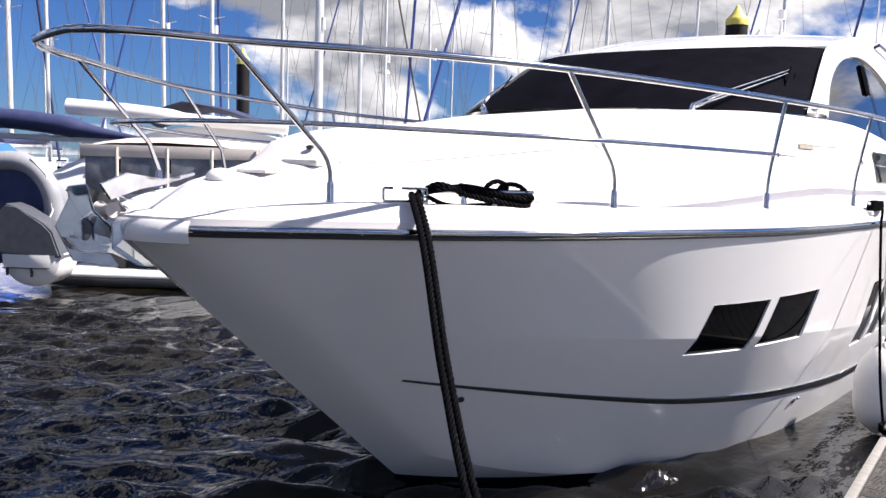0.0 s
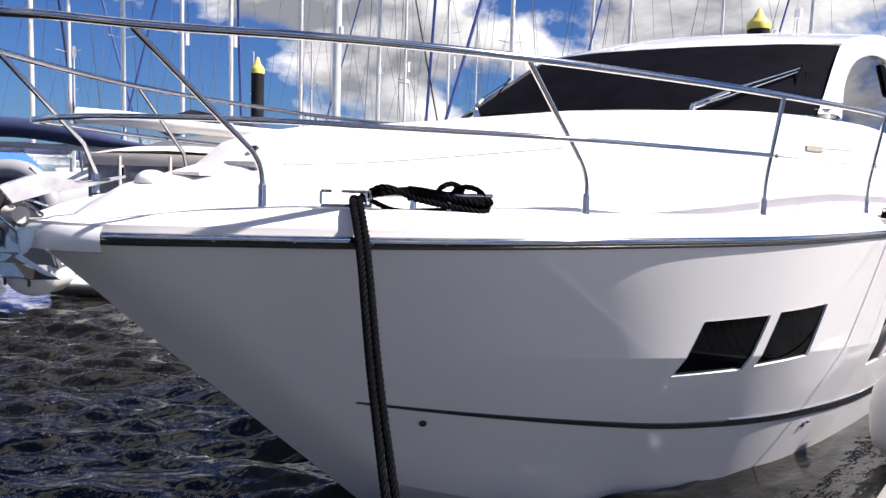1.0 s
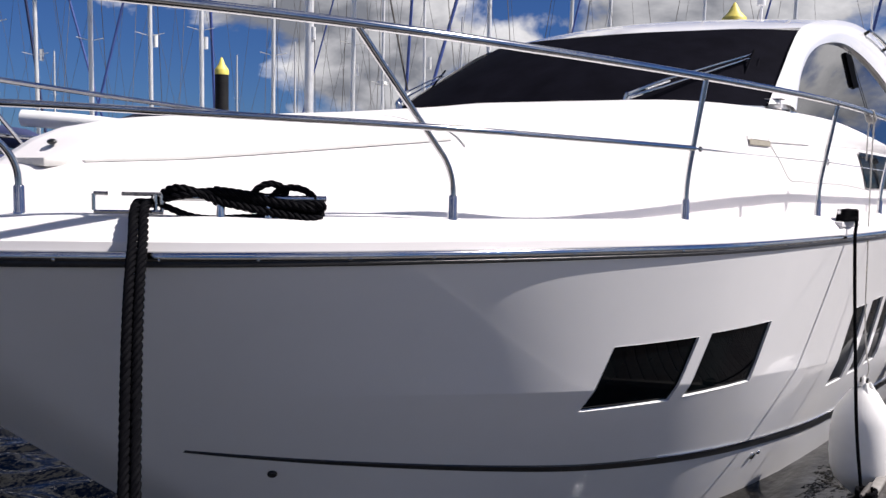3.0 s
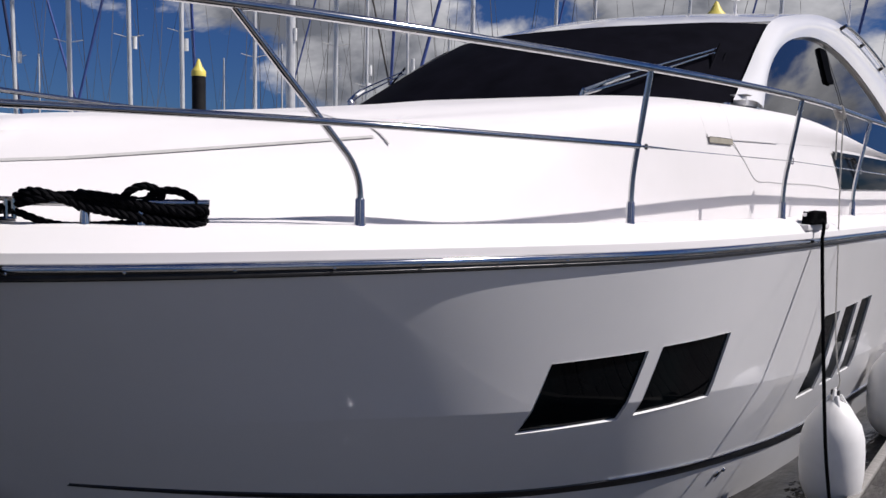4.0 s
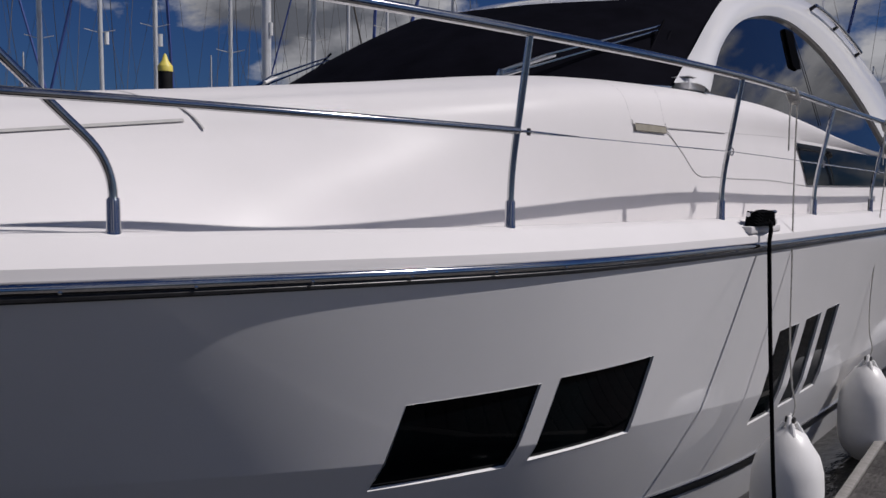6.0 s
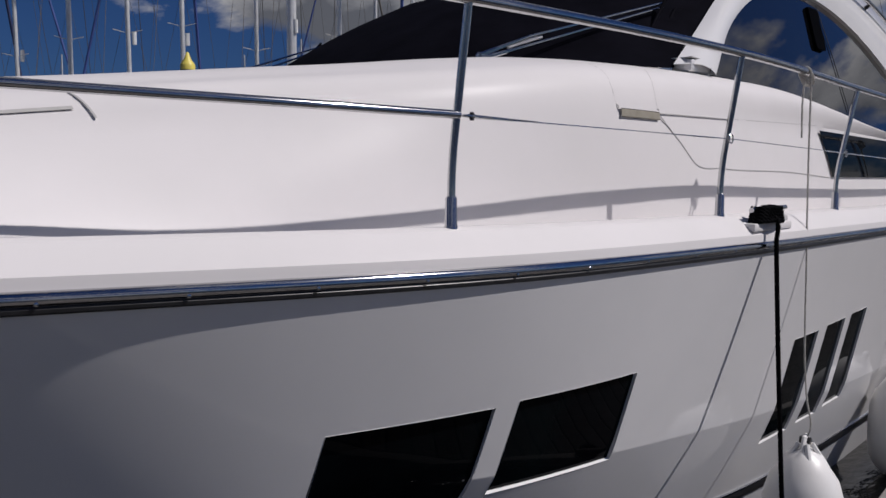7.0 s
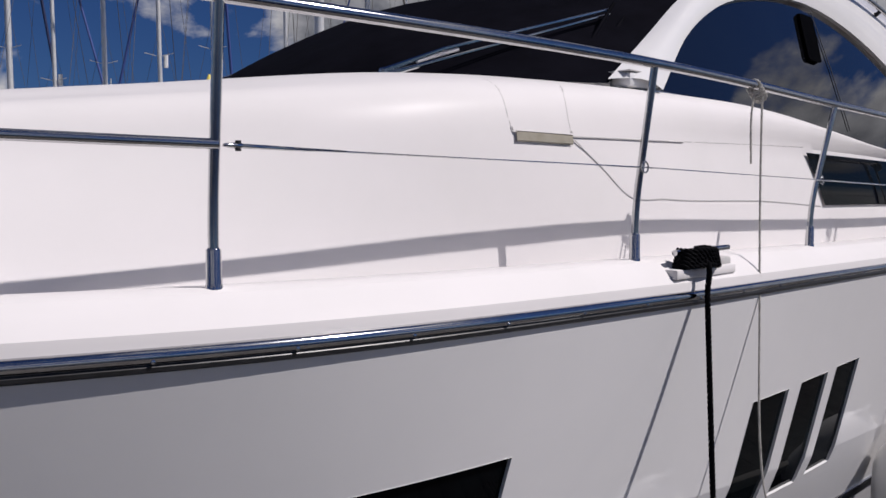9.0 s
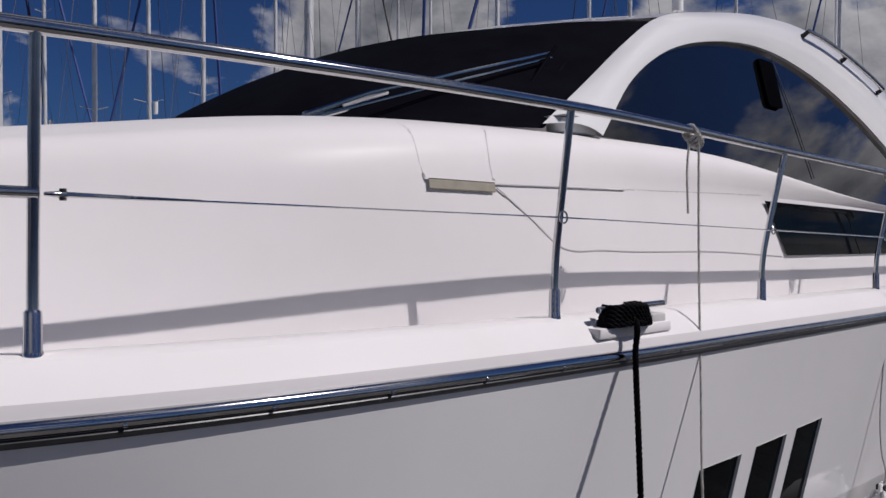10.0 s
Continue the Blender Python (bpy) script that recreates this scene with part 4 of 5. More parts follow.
def piece(name, root, points, r, turn=0.075, step=0.008):
    return under(part(name, rope(bmesh.new(), points, r, turn, 3, step), ROPE), root)


for k in range(3):
    dz = -0.002 + 0.019 * k
    side = Vector((0.54, 0.84, 0)) * (0.016 * (k % 2) - 0.012)
    piece("turn", big_rope, [fl + Vector((0.05, 0.03, 0.03)) + side, fl + tang * 0.09 + h * (0.072 - 0.012 * k) + side, co + tang * 0.02 + h * (dz + 0.045) + side, co + tang * 0.2 + h * (dz + 0.010) + side, co + tang * 0.335 + h * (dz - 0.002), co + tang * 0.345 + h * (dz + 0.010) - side * 2, co + tang * 0.2 + h * (dz + 0.022) - side * 2, co + tang * -0.02 + h * (dz + 0.05) - side], 0.0155)
piece("turn", big_rope, [fl + tang * 0.05 + h * 0.02, co - tang * 0.1 + h * -0.002, co + tang * 0.12 + h * -0.004, co + tang * 0.3 + h * 0.0], 0.012)
piece("loop", big_rope, [co + tang * 0.10 + h * 0.04, co + tang * 0.115 + h * 0.085, co + tang * 0.17 + h * 0.112, co + tang * 0.22 + h * 0.085, co + tang * 0.18 + h * 0.045], 0.013)
piece("loop", big_rope, [co + tang * 0.15 + h * 0.045, co + tang * 0.21 + h * 0.095, co + tang * 0.28 + h * 0.092, co + tang * 0.325 + h * 0.055, co + tang * 0.33 + h * 0.02], 0.013)

mid_rope = thing("mooring_rope", "black mooring rope from the midship cleat down to the pontoon", "rope", (6.63, 1.3, 1.85))
bm = bmesh.new()
rope(bm, [mo + Vector((0.0, -0.02, 0.045)), mo + Vector((-0.008, -0.062, 0.02)), Vector((6.683, 1.215, 1.74)), Vector((6.678, 1.20, 1.5)), Vector((6.655, 1.16, 1.0)), Vector((6.62, 1.11, 0.5)), Vector((6.585, 1.065, 0.235))], 0.0105, 0.055)
under(part("standing_part", bm, ROPE), mid_rope)
for k in range(6):
    z = 0.008 + 0.013 * (k % 5)
    e = 0.09 - 0.006 * k
    piece("turn", mid_rope, [mo + Vector((-e, 0.02, z)), mo + Vector((-e - 0.015, -0.02, z)), mo + Vector((-0.02, -0.045 - 0.002 * k, z + 0.004)), mo + Vector((e + 0.03, -0.03, z)), mo + Vector((e + 0.04, 0.0, z + 0.004)), mo + Vector((e, 0.03, z))], 0.0115, 0.06)


def fender(x, y, z, r, height, tie, group="fenders"):
    """An inflated vinyl fender with a moulded eye, hung from the rail."""
    root = thing("fender", "large white inflated vinyl fender hanging between hull and pontoon", "fender", (x, y, z), group)
    prof = [(0.0, 0.001), (0.012, 0.03), (0.02, 0.032), (0.028, 0.036), (0.075, 0.045), (0.11, 0.085), (0.16, r * 0.62), (0.22, r * 0.84), (0.30, r * 0.96), (0.40, r), (height - 0.28, r), (height - 0.18, r * 0.94), (height - 0.10, r * 0.76), (height - 0.05, r * 0.5), (height - 0.02, 0.05), (height, 0.03)]
    bm = bmesh.new()
    rings = [[Vector((x + w * math.cos(a), y + w * math.sin(a) * (0.35 if d < 0.1 else 1), z - d)) for a in [2 * math.pi * k / 40 for k in range(40)]] for d, w in prof]
    loft(bm, rings, True, close=True)
    under(part("body", bm, VINYL), root)
    bm = bmesh.new()
    for k in range(4):
        a = 0.6 + k * 1.57
        tube(bm, [Vector((x + 0.03 * math.cos(a), y + 0.03 * math.sin(a), z - 0.05)), Vector((x + 0.075 * math.cos(a), y + 0.075 * math.sin(a), z - 0.12)), Vector((x + r * 0.66 * math.cos(a), y + r * 0.66 * math.sin(a), z - 0.19))], [0.012, 0.013, 0.003], 8)
    under(part("rib", bm, VINYL), root)
    bm = bmesh.new()
    tube(bm, [Vector((x, y - 0.024, z - 0.035)), Vector((x, y + 0.024, z - 0.035))], 0.017, 12)
    under(part("eye", bm, BLACK), root)
    bm = bmesh.new()
    t = Vector(tie)
    rope(bm, [Vector((x, y, z - 0.035)), Vector((x, y - 0.02, z + 0.02)), Vector((x, y, z + 0.15)), t.lerp(Vector((x, y, z)), 0.5), t + Vector((0, -0.02, -0.12)), t + Vector((0, -0.02, -0.02))], 0.0055, 0.03, 3, 0.012)
    rope(bm, [t + Vector((-0.03, 0.0, -0.03)), t + Vector((-0.045, 0, -0.12)), t + Vector((-0.038, 0, -0.30))], 0.0055, 0.03, 3, 0.012)
    for k in range(4):
        c = t + Vector((-0.03 + 0.016 * k, 0, -0.004 - 0.01 * (k % 2)))
        ring = [c + Vector((0.004 * math.sin(2 * a), 0.026 * math.cos(a), 0.026 * math.sin(a) - (0.02 if k > 1 else 0))) for a in [2 * math.pi * j / 14 for j in range(15)]]
        rope(bm, ring, 0.0065, 0.03, 3, 0.01)
    under(part("lanyard", bm, LINE), root)
    return root


fender(7.16, 1.215, 0.81, 0.185, 0.80, (7.17, 1.285, 2.50))
fender(9.25, 1.29, 0.79, 0.185, 0.82, (9.35, 1.285, 2.48))
fender(11.6, 1.30, 0.79, 0.185, 0.82, (11.3, 1.30, 2.46))

# ---------- pontoon ----------
pontoon = tagged(new("pontoon"), "weathered grey timber pontoon with a pale edge beam", "pontoon", kind="structure")
pontoon.matrix_world = pose(6.0, 1.035, 0.18, 0, 0, 2.9)
bm = bmesh.new()
box(bm, (-12, -0.06, -0.16), (16, 0.0, 0.010), 0.010)
part("edge_beam", bm, BEAM, pontoon, "pale weathered edge beam")
bm = bmesh.new()
box(bm, (-12, -2.6, -0.16), (16, -2.51, 0.012), 0.012)
part("edge_beam", bm, BEAM, pontoon)
bm = bmesh.new()
box(bm, (-12, -0.12, -0.34), (16, -0.03, -0.165), 0.01)
part("fender_board", bm, DARKWOOD, pontoon)
bm = bmesh.new()
box(bm, (-11.9, -2.5, -0.30), (15.9, -0.13, -0.06), 0.01)
part("float", bm, DARKWOOD, pontoon)
bm = bmesh.new()
box(bm, (0, -2.505, -0.028), (0.134, -0.065, 0.0), 0.005)
for k in range(5):
    box(bm, (0.012 + 0.023 * k, -2.50, 0.0005), (0.024 + 0.023 * k, -0.07, 0.0045))
plank = part("plank", bm, WOOD, pontoon, smooth=False)
plank.location = (-11.9, 0, 0)
rnd = random.Random(4)
for k in range(1, 190):
    p = plank.copy()
    scene.collection.objects.link(p)
    p.location = (-11.9 + 0.146 * k, 0, rnd.uniform(-0.002, 0.002))
# cleat on the pontoon with the rope's end made fast
cleat = thing("dock_cleat", "dark galvanised cleat bolted to the pontoon's edge beam", "cleat", (6.55, 1.03, 0.192))
bm = bmesh.new()
tube(bm, [(6.42, 1.03, 0.265), (6.55, 1.033, 0.258), (6.68, 1.037, 0.265)], [0.010, 0.017, 0.010], 10)
for dx in (-0.04, 0.04):
    tube(bm, [(6.55 + dx, 1.033, 0.185), (6.55 + dx, 1.033, 0.26)], [0.024, 0.015], 10)
under(part("horn", bm, DARKWOOD), cleat)
end = thing("rope_end", "black rope end wound round the dock cleat", "rope", (6.55, 1.03, 0.21))
for k in range(3):
    z = 0.212 + 0.022 * k
    piece("turn", end, [(6.48, 1.03, z), (6.51, 0.99, z), (6.59, 0.99, z + 0.005), (6.62, 1.03, z), (6.59, 1.07, z), (6.51, 1.07, z + 0.005), (6.48, 1.033, z)], 0.0115, 0.06)

# ---------- the marina behind ----------
# places across and along the first line of sight: a right, b ahead of the walk's start
RGT, FWD = Vector((0.632, -0.775, 0)), Vector((0.775, 0.632, 0))
TURN_BG = math.degrees(math.atan2(RGT.y, RGT.x))


def spot(a, b, z=0.0):
    return RGT * a + FWD * b + Vector((0, 0, z))


def pile(a, b, top, r):
    p = spot(a, b)
    root = thing("mooring_pile", "tall black steel pile with a yellow conical cap", "pile", p, "mooring piles")
    bm = bmesh.new()
    tube(bm, [(0, 0, -0.5), (0, 0, top - 0.24)], r, 24)
    part("sleeve", bm, PILEBLACK, root)
    bm = bmesh.new()
    tube(bm, [(0, 0, top - 0.24), (0, 0, top - 0.11), (0, 0, top - 0.09), (0, 0, top + 0.03), (0, 0, top + 0.19), (0, 0, top + 0.22)], [r * 1.04, r * 1.04, r * 0.98, r * 0.5, 0.035, 0.005], 24)
    part("cap", bm, YELLOW, root)


pile(-5.68, 22.6, 4.92, 0.178)
pile(6.36, 18.04, 5.56, 0.235)


def sail_yacht(a, b, heading, height, mast_r, length=11.0, cover=None, radar=True, rake=0.0, stays=(), label="white sailing yacht with a tall bare mast and rigging"):
    """A moored sailing yacht: hull, coachroof, mast, boom, stays."""
    root = thing("sailing_yacht", label, "sailboat", spot(a, b), "sailing yachts")
    root.rotation_euler = (0, 0, radians(heading))
    half = length / 2
    bm = bmesh.new()
    rows = []
    for k in range(17):
        t = k / 16
        w = 1.75 * min(1, 1.25 * math.sin(math.pi * min(0.5 + 0.5 * (1 - t) ** 0.8, 0.78)) if t > 0.5 else 0.8 + 0.4 * t) * (1 - max(0, t - 0.45) ** 1.7 * 2.75)
        w = max(w, 0.03)
        x = -half + length * t
        rows.append([(x, -w, 1.15 + 0.35 * t * t), (x - 0.1 * t, -w * 0.97, 0.6), (x - 0.35 * t, -w * 0.8, 0.05), (x - 0.6 * t, 0, -0.3), (x - 0.35 * t, w * 0.8, 0.05), (x - 0.1 * t, w * 0.97, 0.6), (x, w, 1.15 + 0.35 * t * t), (x, 0, 1.25 + 0.35 * t * t)])
    vs = loft(bm, rows, close=True)
    bm.faces.new(vs[0][::-1])
    part("hull", bm, BOATWHITE, root)
    bm = bmesh.new()
    box(bm, (-half * 0.45, -0.95, 1.2), (half * 0.5, 0.95, 1.75), 0.16)
    part("coachroof", bm, BOATWHITE, root)
    for s in (-1, 1):
        bm = bmesh.new()
        box(bm, (-half * 0.3, s * 0.955 - 0.01, 1.42), (half * 0.3, s * 0.955 + 0.01, 1.6), 0.004)
        part("cabin_window", bm, TINT, root)
    bm = bmesh.new()
    tube(bm, [(0.6, 0, 1.2), (0.6 - rake * 0.5, 0, height * 0.5), (0.6 - rake, 0, height)], [mast_r, mast_r, mast_r * 0.75], 10)
    mast = part("mast", bm, ALU, root)
    for zz in (0.42, 0.70):
        bm = bmesh.new()
        tube(bm, [(0.5 - rake * zz, -0.6 * (1.2 - zz), height * zz + 0.1), (0.6 - rake * zz, 0, height * zz), (0.5 - rake * zz, 0.6 * (1.2 - zz), height * zz + 0.1)], 0.014, 6)
        part("spreader", bm, GREYWHITE, mast)
    for name, end_a, end_b, r in (("forestay", (half - 0.1, 0, 1.5), (0.65 - rake, 0, height * 0.97), 0.012), ("backstay", (-half + 0.1, 0, 1.3), (0.55 - rake, 0, height), 0.008), ("shroud", (0.4, -1.55, 1.25), (0.6 - rake, 0, height * 0.95), 0.006), ("shroud", (0.4, 1.55, 1.25), (0.6 - rake, 0, height * 0.95), 0.006), ("shroud", (0.2, -1.5, 1.25), (0.6, 0, height * 0.5), 0.006), ("shroud", (0.2, 1.5, 1.25), (0.6, 0, height * 0.5), 0.006)):
        bm = bmesh.new()
        tube(bm, [end_a, end_b], r if name != "forestay" or cover is None else 0.06, 6)
        part(name, bm, (cover if cover and name == "forestay" else DARKWOOD), root)
    side = Matrix.Rotation(radians(-heading), 3, 'Z') @ RGT
    for reach, head, r, mat in stays:
        bm = bmesh.new()
        tube(bm, [Vector((0.6, 0, 1.3)) + side * reach, (0.6 - rake * head / height, 0, head)], r, 8)
        part("headsail_stay", bm, mat, root, "stay with a tightly furled sail")
    bm = bmesh.new()
    tube(bm, [(0.5, 0, 2.35), (-half * 0.75, 0, 2.3)], 0.07, 8)
    boom = part("boom", bm, ALU, root)
    bm = bmesh.new()
    tube(bm, [(0.45, 0, 2.6), (0.1, 0, 2.62), (-half * 0.4, 0, 2.52), (-half * 0.74, 0, 2.42)], [0.1, 0.2, 0.17, 0.08], 12)
    part("sail_cover", bm, cover or NAVY, boom, "canvas sail cover")
    if radar:
        bm = bmesh.new()
        tube(bm, [(0.82, 0, height * 0.42), (0.82, 0, height * 0.42 + 0.16)], [0.24, 0.2], 14)
        part("radar_dome", bm, BOATWHITE, mast)
    low = height * 0.30 + (abs(a) * 1.7) % 2.2
    if int(abs(a) * 10) % 3:
        bm = bmesh.new()
        tube(bm, [(0.62, -0.14, low), (0.62, -0.14, low + 0.42)], 0.075, 10)
        part("reflector", bm, BOATWHITE, mast)
    return root


yr = random.Random(11)
# across, ahead, mast height, mast radius, cover, rake
YACHTS = [(-15.6, 28.5, 17, 0.10, NAVY, 0.2), (-15.2, 30.5, 15, 0.075, None, 0.3), (-12.6, 29.5, 16, 0.085, None, 0.2), (-10.0, 28.5, 16, 0.075, None, 0.7),
          (-8.6, 29.5, 17, 0.08, BLUELINE, 0.3), (-6.0, 29.5, 15, 0.07, None, 0.3), (-4.45, 28.0, 19, 0.155, None, -0.3), (-3.1, 29.5, 16, 0.08, None, 0.4),
          (-2.55, 34.0, 14, 0.06, None, 0.2), (-0.45, 29.0, 17, 0.05, BLUELINE, -0.8), (1.5, 29.5, 16, 0.08, None, 0.4), (4.6, 30.0, 15, 0.07, None, 0.6),
          (5.9, 29.5, 16, 0.075, None, 0.4), (9.5, 30.5, 15, 0.06, None, 0.2), (13.0, 31.0, 16, 0.07, None, 0.2), (17.5, 31.0, 17, 0.08, BLUELINE, 0.2),
          (22.0, 32.0, 15, 0.07, None, 0.2), (-19.5, 30.0, 16, 0.08, NAVY, 0.2)]
# slanting stays by yacht: reach of the foot across the view, height on the mast, radius, material
STAYS = {1: [(3.2, 13.2, 0.042, BLUELINE)], 3: [(-2.7, 11.2, 0.042, BLUELINE)], 7: [(2.8, 14.3, 0.035, DARKWOOD), (-2.6, 11.0, 0.03, BLUELINE)],
         10: [(-3.0, 12.3, 0.062, BLUELINE)], 12: [(-2.5, 13.7, 0.035, BLUELINE)], 0: [(-2.4, 12.5, 0.03, BLUELINE)], 14: [(-2.6, 13.0, 0.035, BLUELINE)]}
for k, (a, b, hgt, r, cov, rake) in enumerate(YACHTS):
    sail_yacht(a, b, yr.choice((50, 54, 230, 47)), hgt, r, yr.uniform(9.5, 12), cov, yr.random() < 0.25, rake, STAYS.get(k, ()))
for k in range(9):
    a = -24 + 6.1 * k + yr.uniform(-1.4, 1.4)
    sail_yacht(a * 1.7, 58 + yr.uniform(-5, 12), yr.choice((50, 230)), yr.uniform(11, 16), 0.07, 10, None, False, yr.uniform(0, 0.4), label="distant white sailing yacht with a bare mast")

# the near pontoon berth behind the bow: a cruiser stern with raised dinghy

def put(ob_root, a, b):
    ob_root.matrix_world = pose(*spot(a, b), 0, 0, TURN_BG)
    return ob_root


cruiser = put(thing("cruiser", "white cruiser stern with a lowered swim platform and beige cockpit canopy", "boat"), -5.2, 12.6)
bm = bmesh.new()
rows = []
for k in range(9):
    y = 0.9 + 9.0 * k / 8
    w = 1.55 * (1 - 0.1 * (k / 8) ** 3)
    rows.append([(-w + 0.55, y, 1.2 + 0.03 * k), (-w * 0.96 + 0.55, y, 0.5), (-w * 0.85 + 0.55, y, -0.05), (w * 0.85 + 0.55, y, -0.05), (w * 0.96 + 0.55, y, 0.5), (w + 0.55, y, 1.2 + 0.03 * k), (0.55, y, 1.25 + 0.03 * k)])
vs = loft(bm, rows, close=True)
bm.faces.new(vs[0])
part("hull", bm, BOATWHITE, cruiser)
bm = bmesh.new()
box(bm, (-0.95, -0.25, 0.15), (1.9, 0.95, 0.22), 0.025)
part("swim_platform", bm, BOATWHITE, cruiser, "white swim platform")
# black block below the swim platform
bm = bmesh.new()
box(bm, (-0.88, -0.28, 0.02), (1.85, 0.9, 0.145), 0.02)
part("platform_base", bm, BLACK, cruiser)
for k, (x0, x1, z0, z1) in enumerate(((-0.35, 0.1, 0.25, 1.15), (0.15, 0.55, 0.25, 1.0), (0.6, 1.6, 0.25, 0.75))):
    bm = bmesh.new()
    box(bm, (x0, 0.55 - 0.15 * k, z0), (x1, 0.98, z1), 0.07)
    part("transom_step", bm, BOATWHITE, cruiser)
bm = bmesh.new()
rows = []
for k in range(13):
    y = 0.9 + 3.2 * k / 12
    z = 2.24 + 0.12 * math.sin(math.pi * min(1, k / 9)) - (0.0 if k < 9 else 0.18 * (k - 9) / 3)
    rows.append([(-0.95, y, z - 0.28), (-0.85, y, z - 0.04), (-0.4, y, z + 0.03), (0.5, y, z + 0.06), (1.4, y, z + 0.03), (1.95, y, z - 0.06), (2.2, y, z - 0.35)])
loft(bm, rows, True)
part("canopy", bm, BEIGE, cruiser, "beige canvas cockpit canopy")
bm = bmesh.new()
box(bm, (-0.93, 0.90, 2.04), (2.12, 0.93, 2.24), 0.012)
part("valance", bm, BEIGE, cruiser)
for x0, x1 in ((-0.85, -0.35), (-0.25, 0.5), (0.6, 1.25), (1.35, 2.0)):
    bm = bmesh.new()
    box(bm, (x0, 0.93, 1.42), (x1, 0.945, 2.08), 0.006)
    part("canopy_window", bm, VINYLCLEAR, cruiser)
    bm = bmesh.new()
    tube(bm, [(x1 + 0.05, 0.9, 1.15), (x1 + 0.05, 0.9, 2.2)], 0.03, 8)
    part("canopy_pole", bm, BEIGE, cruiser)
bm = bmesh.new()
rows = []
for k in range(8):
    t = k / 7
    rows.append([(-0.4 + 3.6 * t, 1.2, 1.2 + 0.85 * math.sin(0.5 * math.pi * (1 - t * 0.75))), (-0.4 + 3.6 * t, 4.5, 1.3 + 0.9 * math.sin(0.5 * math.pi * (1 - t * 0.7)))])
loft(bm, rows)
part("superstructure", bm, BOATWHITE, cruiser)

dinghy = put(thing("inflatable_dinghy", "grey inflatable dinghy stowed upright on the cruiser's stern", "dinghy"), -6.52, 12.2)
bm = bmesh.new()
tube(bm, curve_through([(-0.75, 0, 0.35), (-0.78, 0, 1.2), (-0.62, 0, 1.75), (-0.2, 0, 1.93), (0.22, 0, 1.88), (0.52, 0, 1.55), (0.55, 0, 1.0), (0.42, -0.05, 0.75)], 40), [0.06] + [0.145] * 37 + [0.10, 0.05], 18)
part("tube", bm, GREYTUBE, dinghy, "grey inflated tube")
bm = bmesh.new()
box(bm, (-1.1, -0.03, 0.35), (0.47, 0.08, 1.86), 0.05)
part("floor", bm, NAVY, dinghy, "navy blue floor")
bm = bmesh.new()
tube(bm, [(0.46, -0.19, 0.8), (0.62, -0.12, 1.2), (0.52, -0.1, 1.75), (0.3, -0.1, 1.98)], 0.02, 6)
part("rubbing_strake", bm, BOATWHITE, dinghy)
jet = put(thing("covered_tender", "small white tender under a dark grey cover on the swim platform", "tender"), -5.99, 11.7)
jet.matrix_world = jet.matrix_world @ Matrix.Translation((0, 0, 0.10)) @ Matrix.Diagonal((0.82, 0.9, 0.97, 1))
bm = bmesh.new()
rows = []
for k in range(13):
    a = math.pi * k / 12
    rows.append([(-0.55 * math.cos(a) + 0.0, -0.02, 0.52 - 0.52 * math.sin(a) ** 0.7), (-0.52 * math.cos(a), -0.12, 0.50 - 0.42 * math.sin(a) ** 0.7), (-0.3 * math.cos(a), -0.2, 0.5 - 0.2 * math.sin(a) ** 0.7), (0, -0.22, 0.5)])
loft(bm, rows, True)
loft(bm, [[(p[0], -p[1] + 0.4, p[2]) for p in r] for r in rows])
loft(bm, [[r[0] for r in rows], [(r[0][0], 0.42, r[0][2]) for r in rows]])
part("hull", bm, BOATWHITE, jet, "white rounded hull")
bm = bmesh.new()
outline = [(-0.52, 0.5), (-0.62, 0.75), (-0.55, 1.12), (-0.4, 1.26), (-0.2, 1.2), (0.25, 0.98), (0.4, 0.85), (0.56, 0.46)]
vs = loft(bm, [[(x, y, z) for x, z in outline] for y in (-0.18, -0.06, 0.3)], close=True)
bm.faces.new(vs[0])
bmesh.ops.bevel(bm, geom=[e for e in bm.edges if e.verts[0].co.y < -0.15 and e.verts[1].co.y < -0.15], offset=0.03, segments=2, affect='EDGES')
part("cover", bm, DARKTUBE, jet, "dark grey fabric cover")
for x, z, w, hh in ((-0.05, 0.30, 0.8, 0.014), (-0.38, 0.24, 0.018, 0.11), (0.05, 0.23, 0.018, 0.13)):
    bm = bmesh.new()
    box(bm, (x - w / 2, -0.235, z - hh / 2), (x + w / 2, -0.17, z + hh / 2))
    part("marking", bm, BLACK, jet)

# white motor cruiser with a blue cover further back
motor = put(thing("motor_cruiser", "white motor cruiser with a navy canvas cover on its flybridge", "boat"), -5.9, 18.0)
bm = bmesh.new()
rows = []
for k in range(11):
    x = -2.3 + 6.5 * k / 10
    z = 1.5 + 0.5 * math.sin(math.pi * k / 12)
    rows.append([(x, -1.5, -0.05), (x, -1.7, 1.0), (x, -1.5, z), (x, -1.1, z + 0.75 * math.sin(math.pi * min(1, (k + 1) / 11))), (x, 1.1, z + 0.75 * math.sin(math.pi * min(1, (k + 1) / 11))), (x, 1.7, 1.0)])
loft(bm, rows, True)
part("hull", bm, BOATWHITE, motor)
bm = bmesh.new()
tube(bm, curve_through([(-1.95, -1.2, 3.05), (-0.8, -1.2, 2.98), (0.6, -1.2, 2.85), (2.6, -1.1, 2.72)], 20), [0.17] * 10 + [0.13] * 10, 12)
part("radar_arch", bm, BOATWHITE, motor)
bm = bmesh.new()
apex = [(-0.9, -1.0, 2.82), (0.35, -0.9, 3.24), (1.2, -0.9, 3.1), (2.2, -0.9, 2.80)]
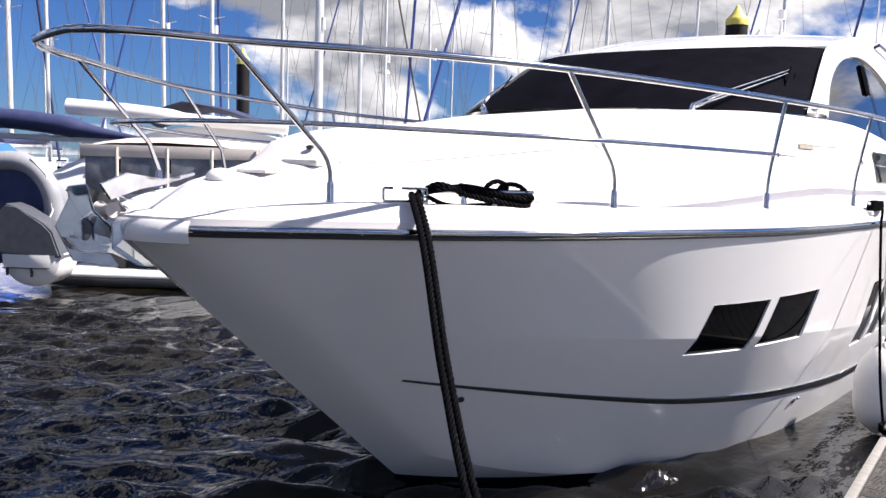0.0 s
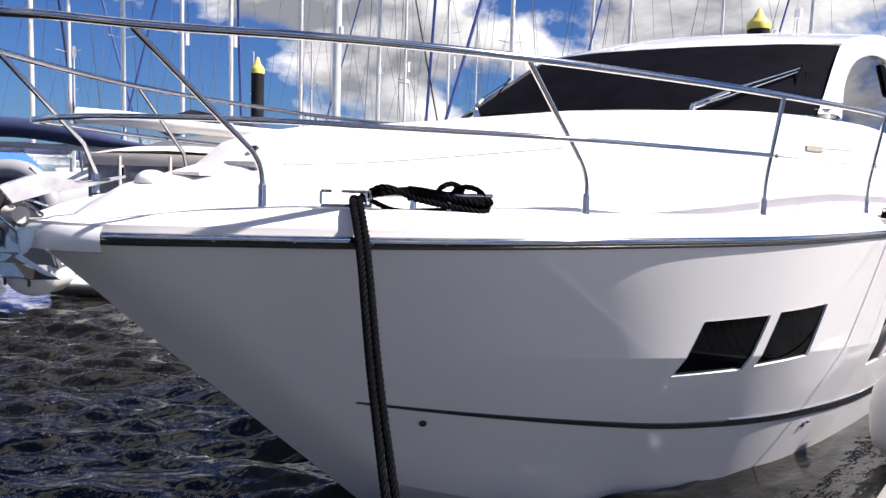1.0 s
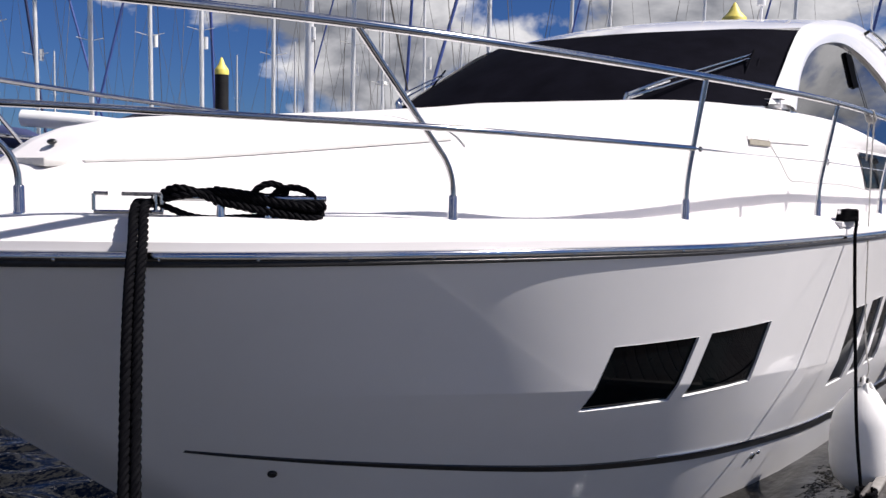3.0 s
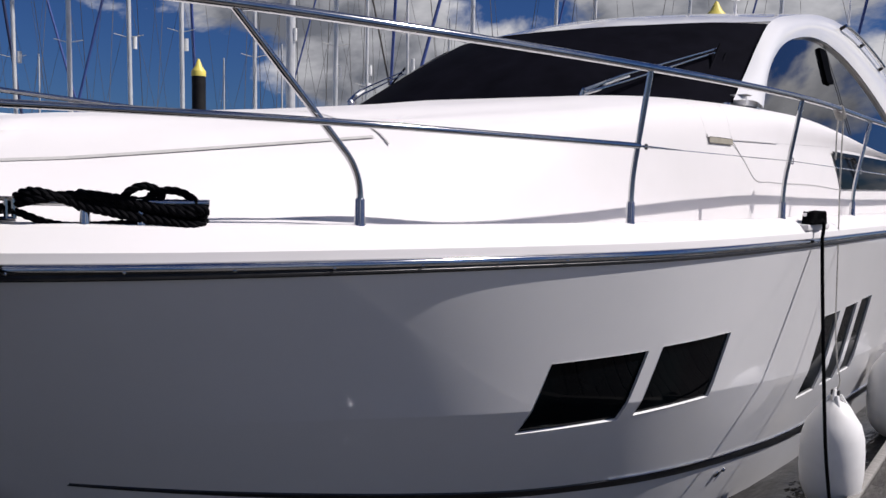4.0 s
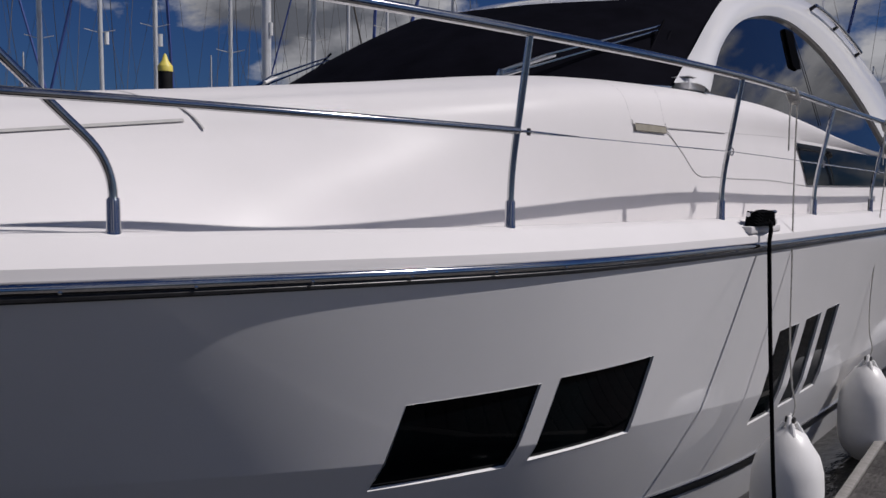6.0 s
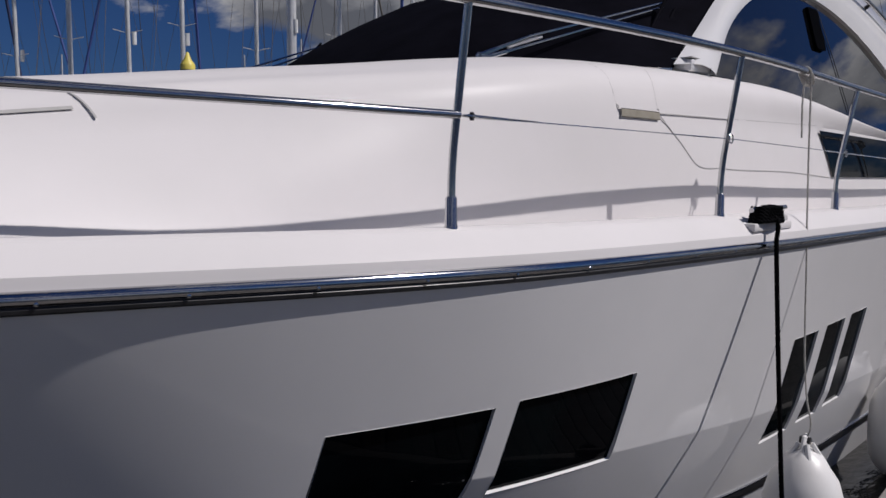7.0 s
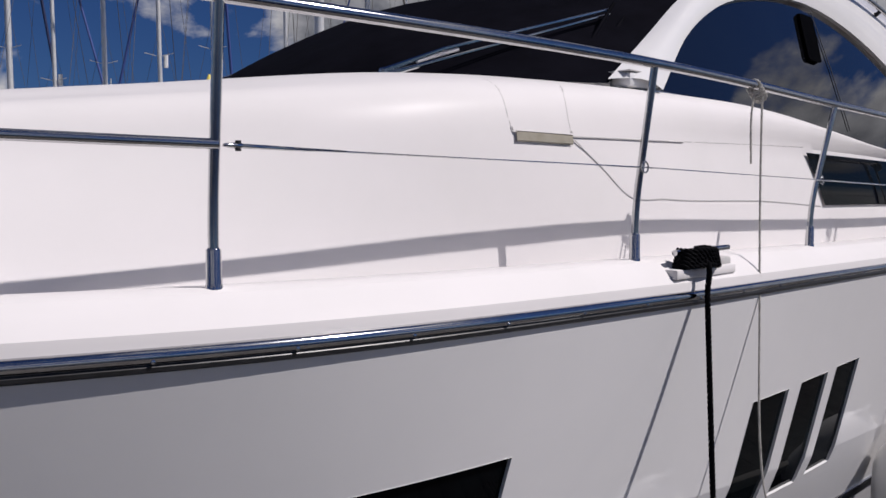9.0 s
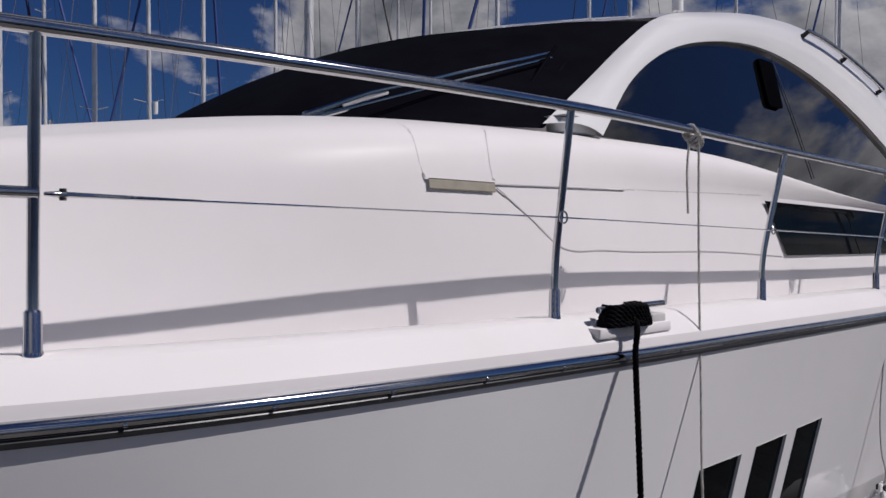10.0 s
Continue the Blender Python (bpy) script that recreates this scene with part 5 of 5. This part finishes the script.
loft(bm, [[(x, y * 1.1, z) for x, y, z in apex], [(x, 0.2, z + 0.05) for x, y, z in apex], [(x, 1.2, z - 0.1) for x, y, z in apex]])
part("flybridge_cover", bm, NAVY, motor, "navy canvas cover")
bm = bmesh.new()
box(bm, (-1.2, -1.56, 1.72), (2.2, -1.52, 2.0), 0.006)
part("saloon_window", bm, TINT, motor)
blue = put(thing("blue_cover", "bright blue canvas sheet over a small boat", "cover"), -12.3, 20.5)
bm = bmesh.new()
loft(bm, [[(-0.95, y, 1.2), (-0.9, y, 1.4), (-0.4, y, 2.0), (0.1, y, 2.3), (0.55, y, 1.9), (0.6, y, 1.4), (0.65, y, 1.2)] for y in (0, 0.7, 2.0)])
part("sheet", bm, BLUE, blue)
bm = bmesh.new()
box(bm, (-0.9, 0.02, -0.1), (0.6, 1.98, 1.28), 0.12)
part("hull", bm, BOATWHITE, blue, "white boat hull")
near_boom = put(thing("sail_boom", "boom with a navy canvas sail cover", "boom"), -8.3, 16.5)
bm = bmesh.new()
tube(bm, curve_through([(-1.6, 0, 2.72), (-1.2, 0, 2.75), (0.3, 0, 2.66), (1.3, 0, 2.5), (2.0, 0, 2.42)], 20), [0.1] + [0.21] * 12 + [0.16, 0.14, 0.12, 0.1, 0.08, 0.07, 0.05], 14)
part("sail_cover", bm, NAVY, near_boom)
bm = bmesh.new()
tube(bm, [(-1.7, 0, 2.42), (2.1, 0, 2.33)], 0.06, 8)
part("spar", bm, ALU, near_boom)
bm = bmesh.new()
tube(bm, [(-1.7, 0, -0.3), (-1.7, 0, 14.0)], 0.10, 10)
part("mast", bm, ALU, near_boom)

# dark motor yacht astern along the pontoon
astern = thing("motor_yacht", "white and dark-windowed motor yacht berthed further along", "motor yacht", (19.5, 3.6, 0))
bm = bmesh.new()
rows = []
for k in range(13):
    x = -3.2 + 14 * k / 12
    w = 2.1 * min(1, 0.12 + 0.5 * k ** 0.7)
    z = 2.0 - 0.03 * k
    rows.append([(x, -w, z), (x + 0.4, -w * 0.86, 0.05), (x + 0.4, w * 0.86, 0.05), (x, w, z), (x, 0, z + 0.3)])
loft(bm, rows, True, close=True)
part("hull", bm, BOATWHITE, astern)
bm = bmesh.new()
box(bm, (-0.5, -1.7, 2.0), (7, 1.7, 2.95), 0.25)
part("cabin", bm, DARKTUBE, astern)
bm = bmesh.new()
box(bm, (-0.9, -1.85, 2.95), (7.3, 1.85, 3.15), 0.08)
part("hardtop", bm, BOATWHITE, astern)
bm = bmesh.new()
tube(bm, [(1.5, 0, 3.1), (1.5, 0, 3.7), (1.5, 0, 3.72), (1.5, 0, 4.1), (1.5, 0, 4.3)], [0.25, 0.15, 0.32, 0.28, 0.05], 14)
part("radar_mast", bm, BOATWHITE, astern)
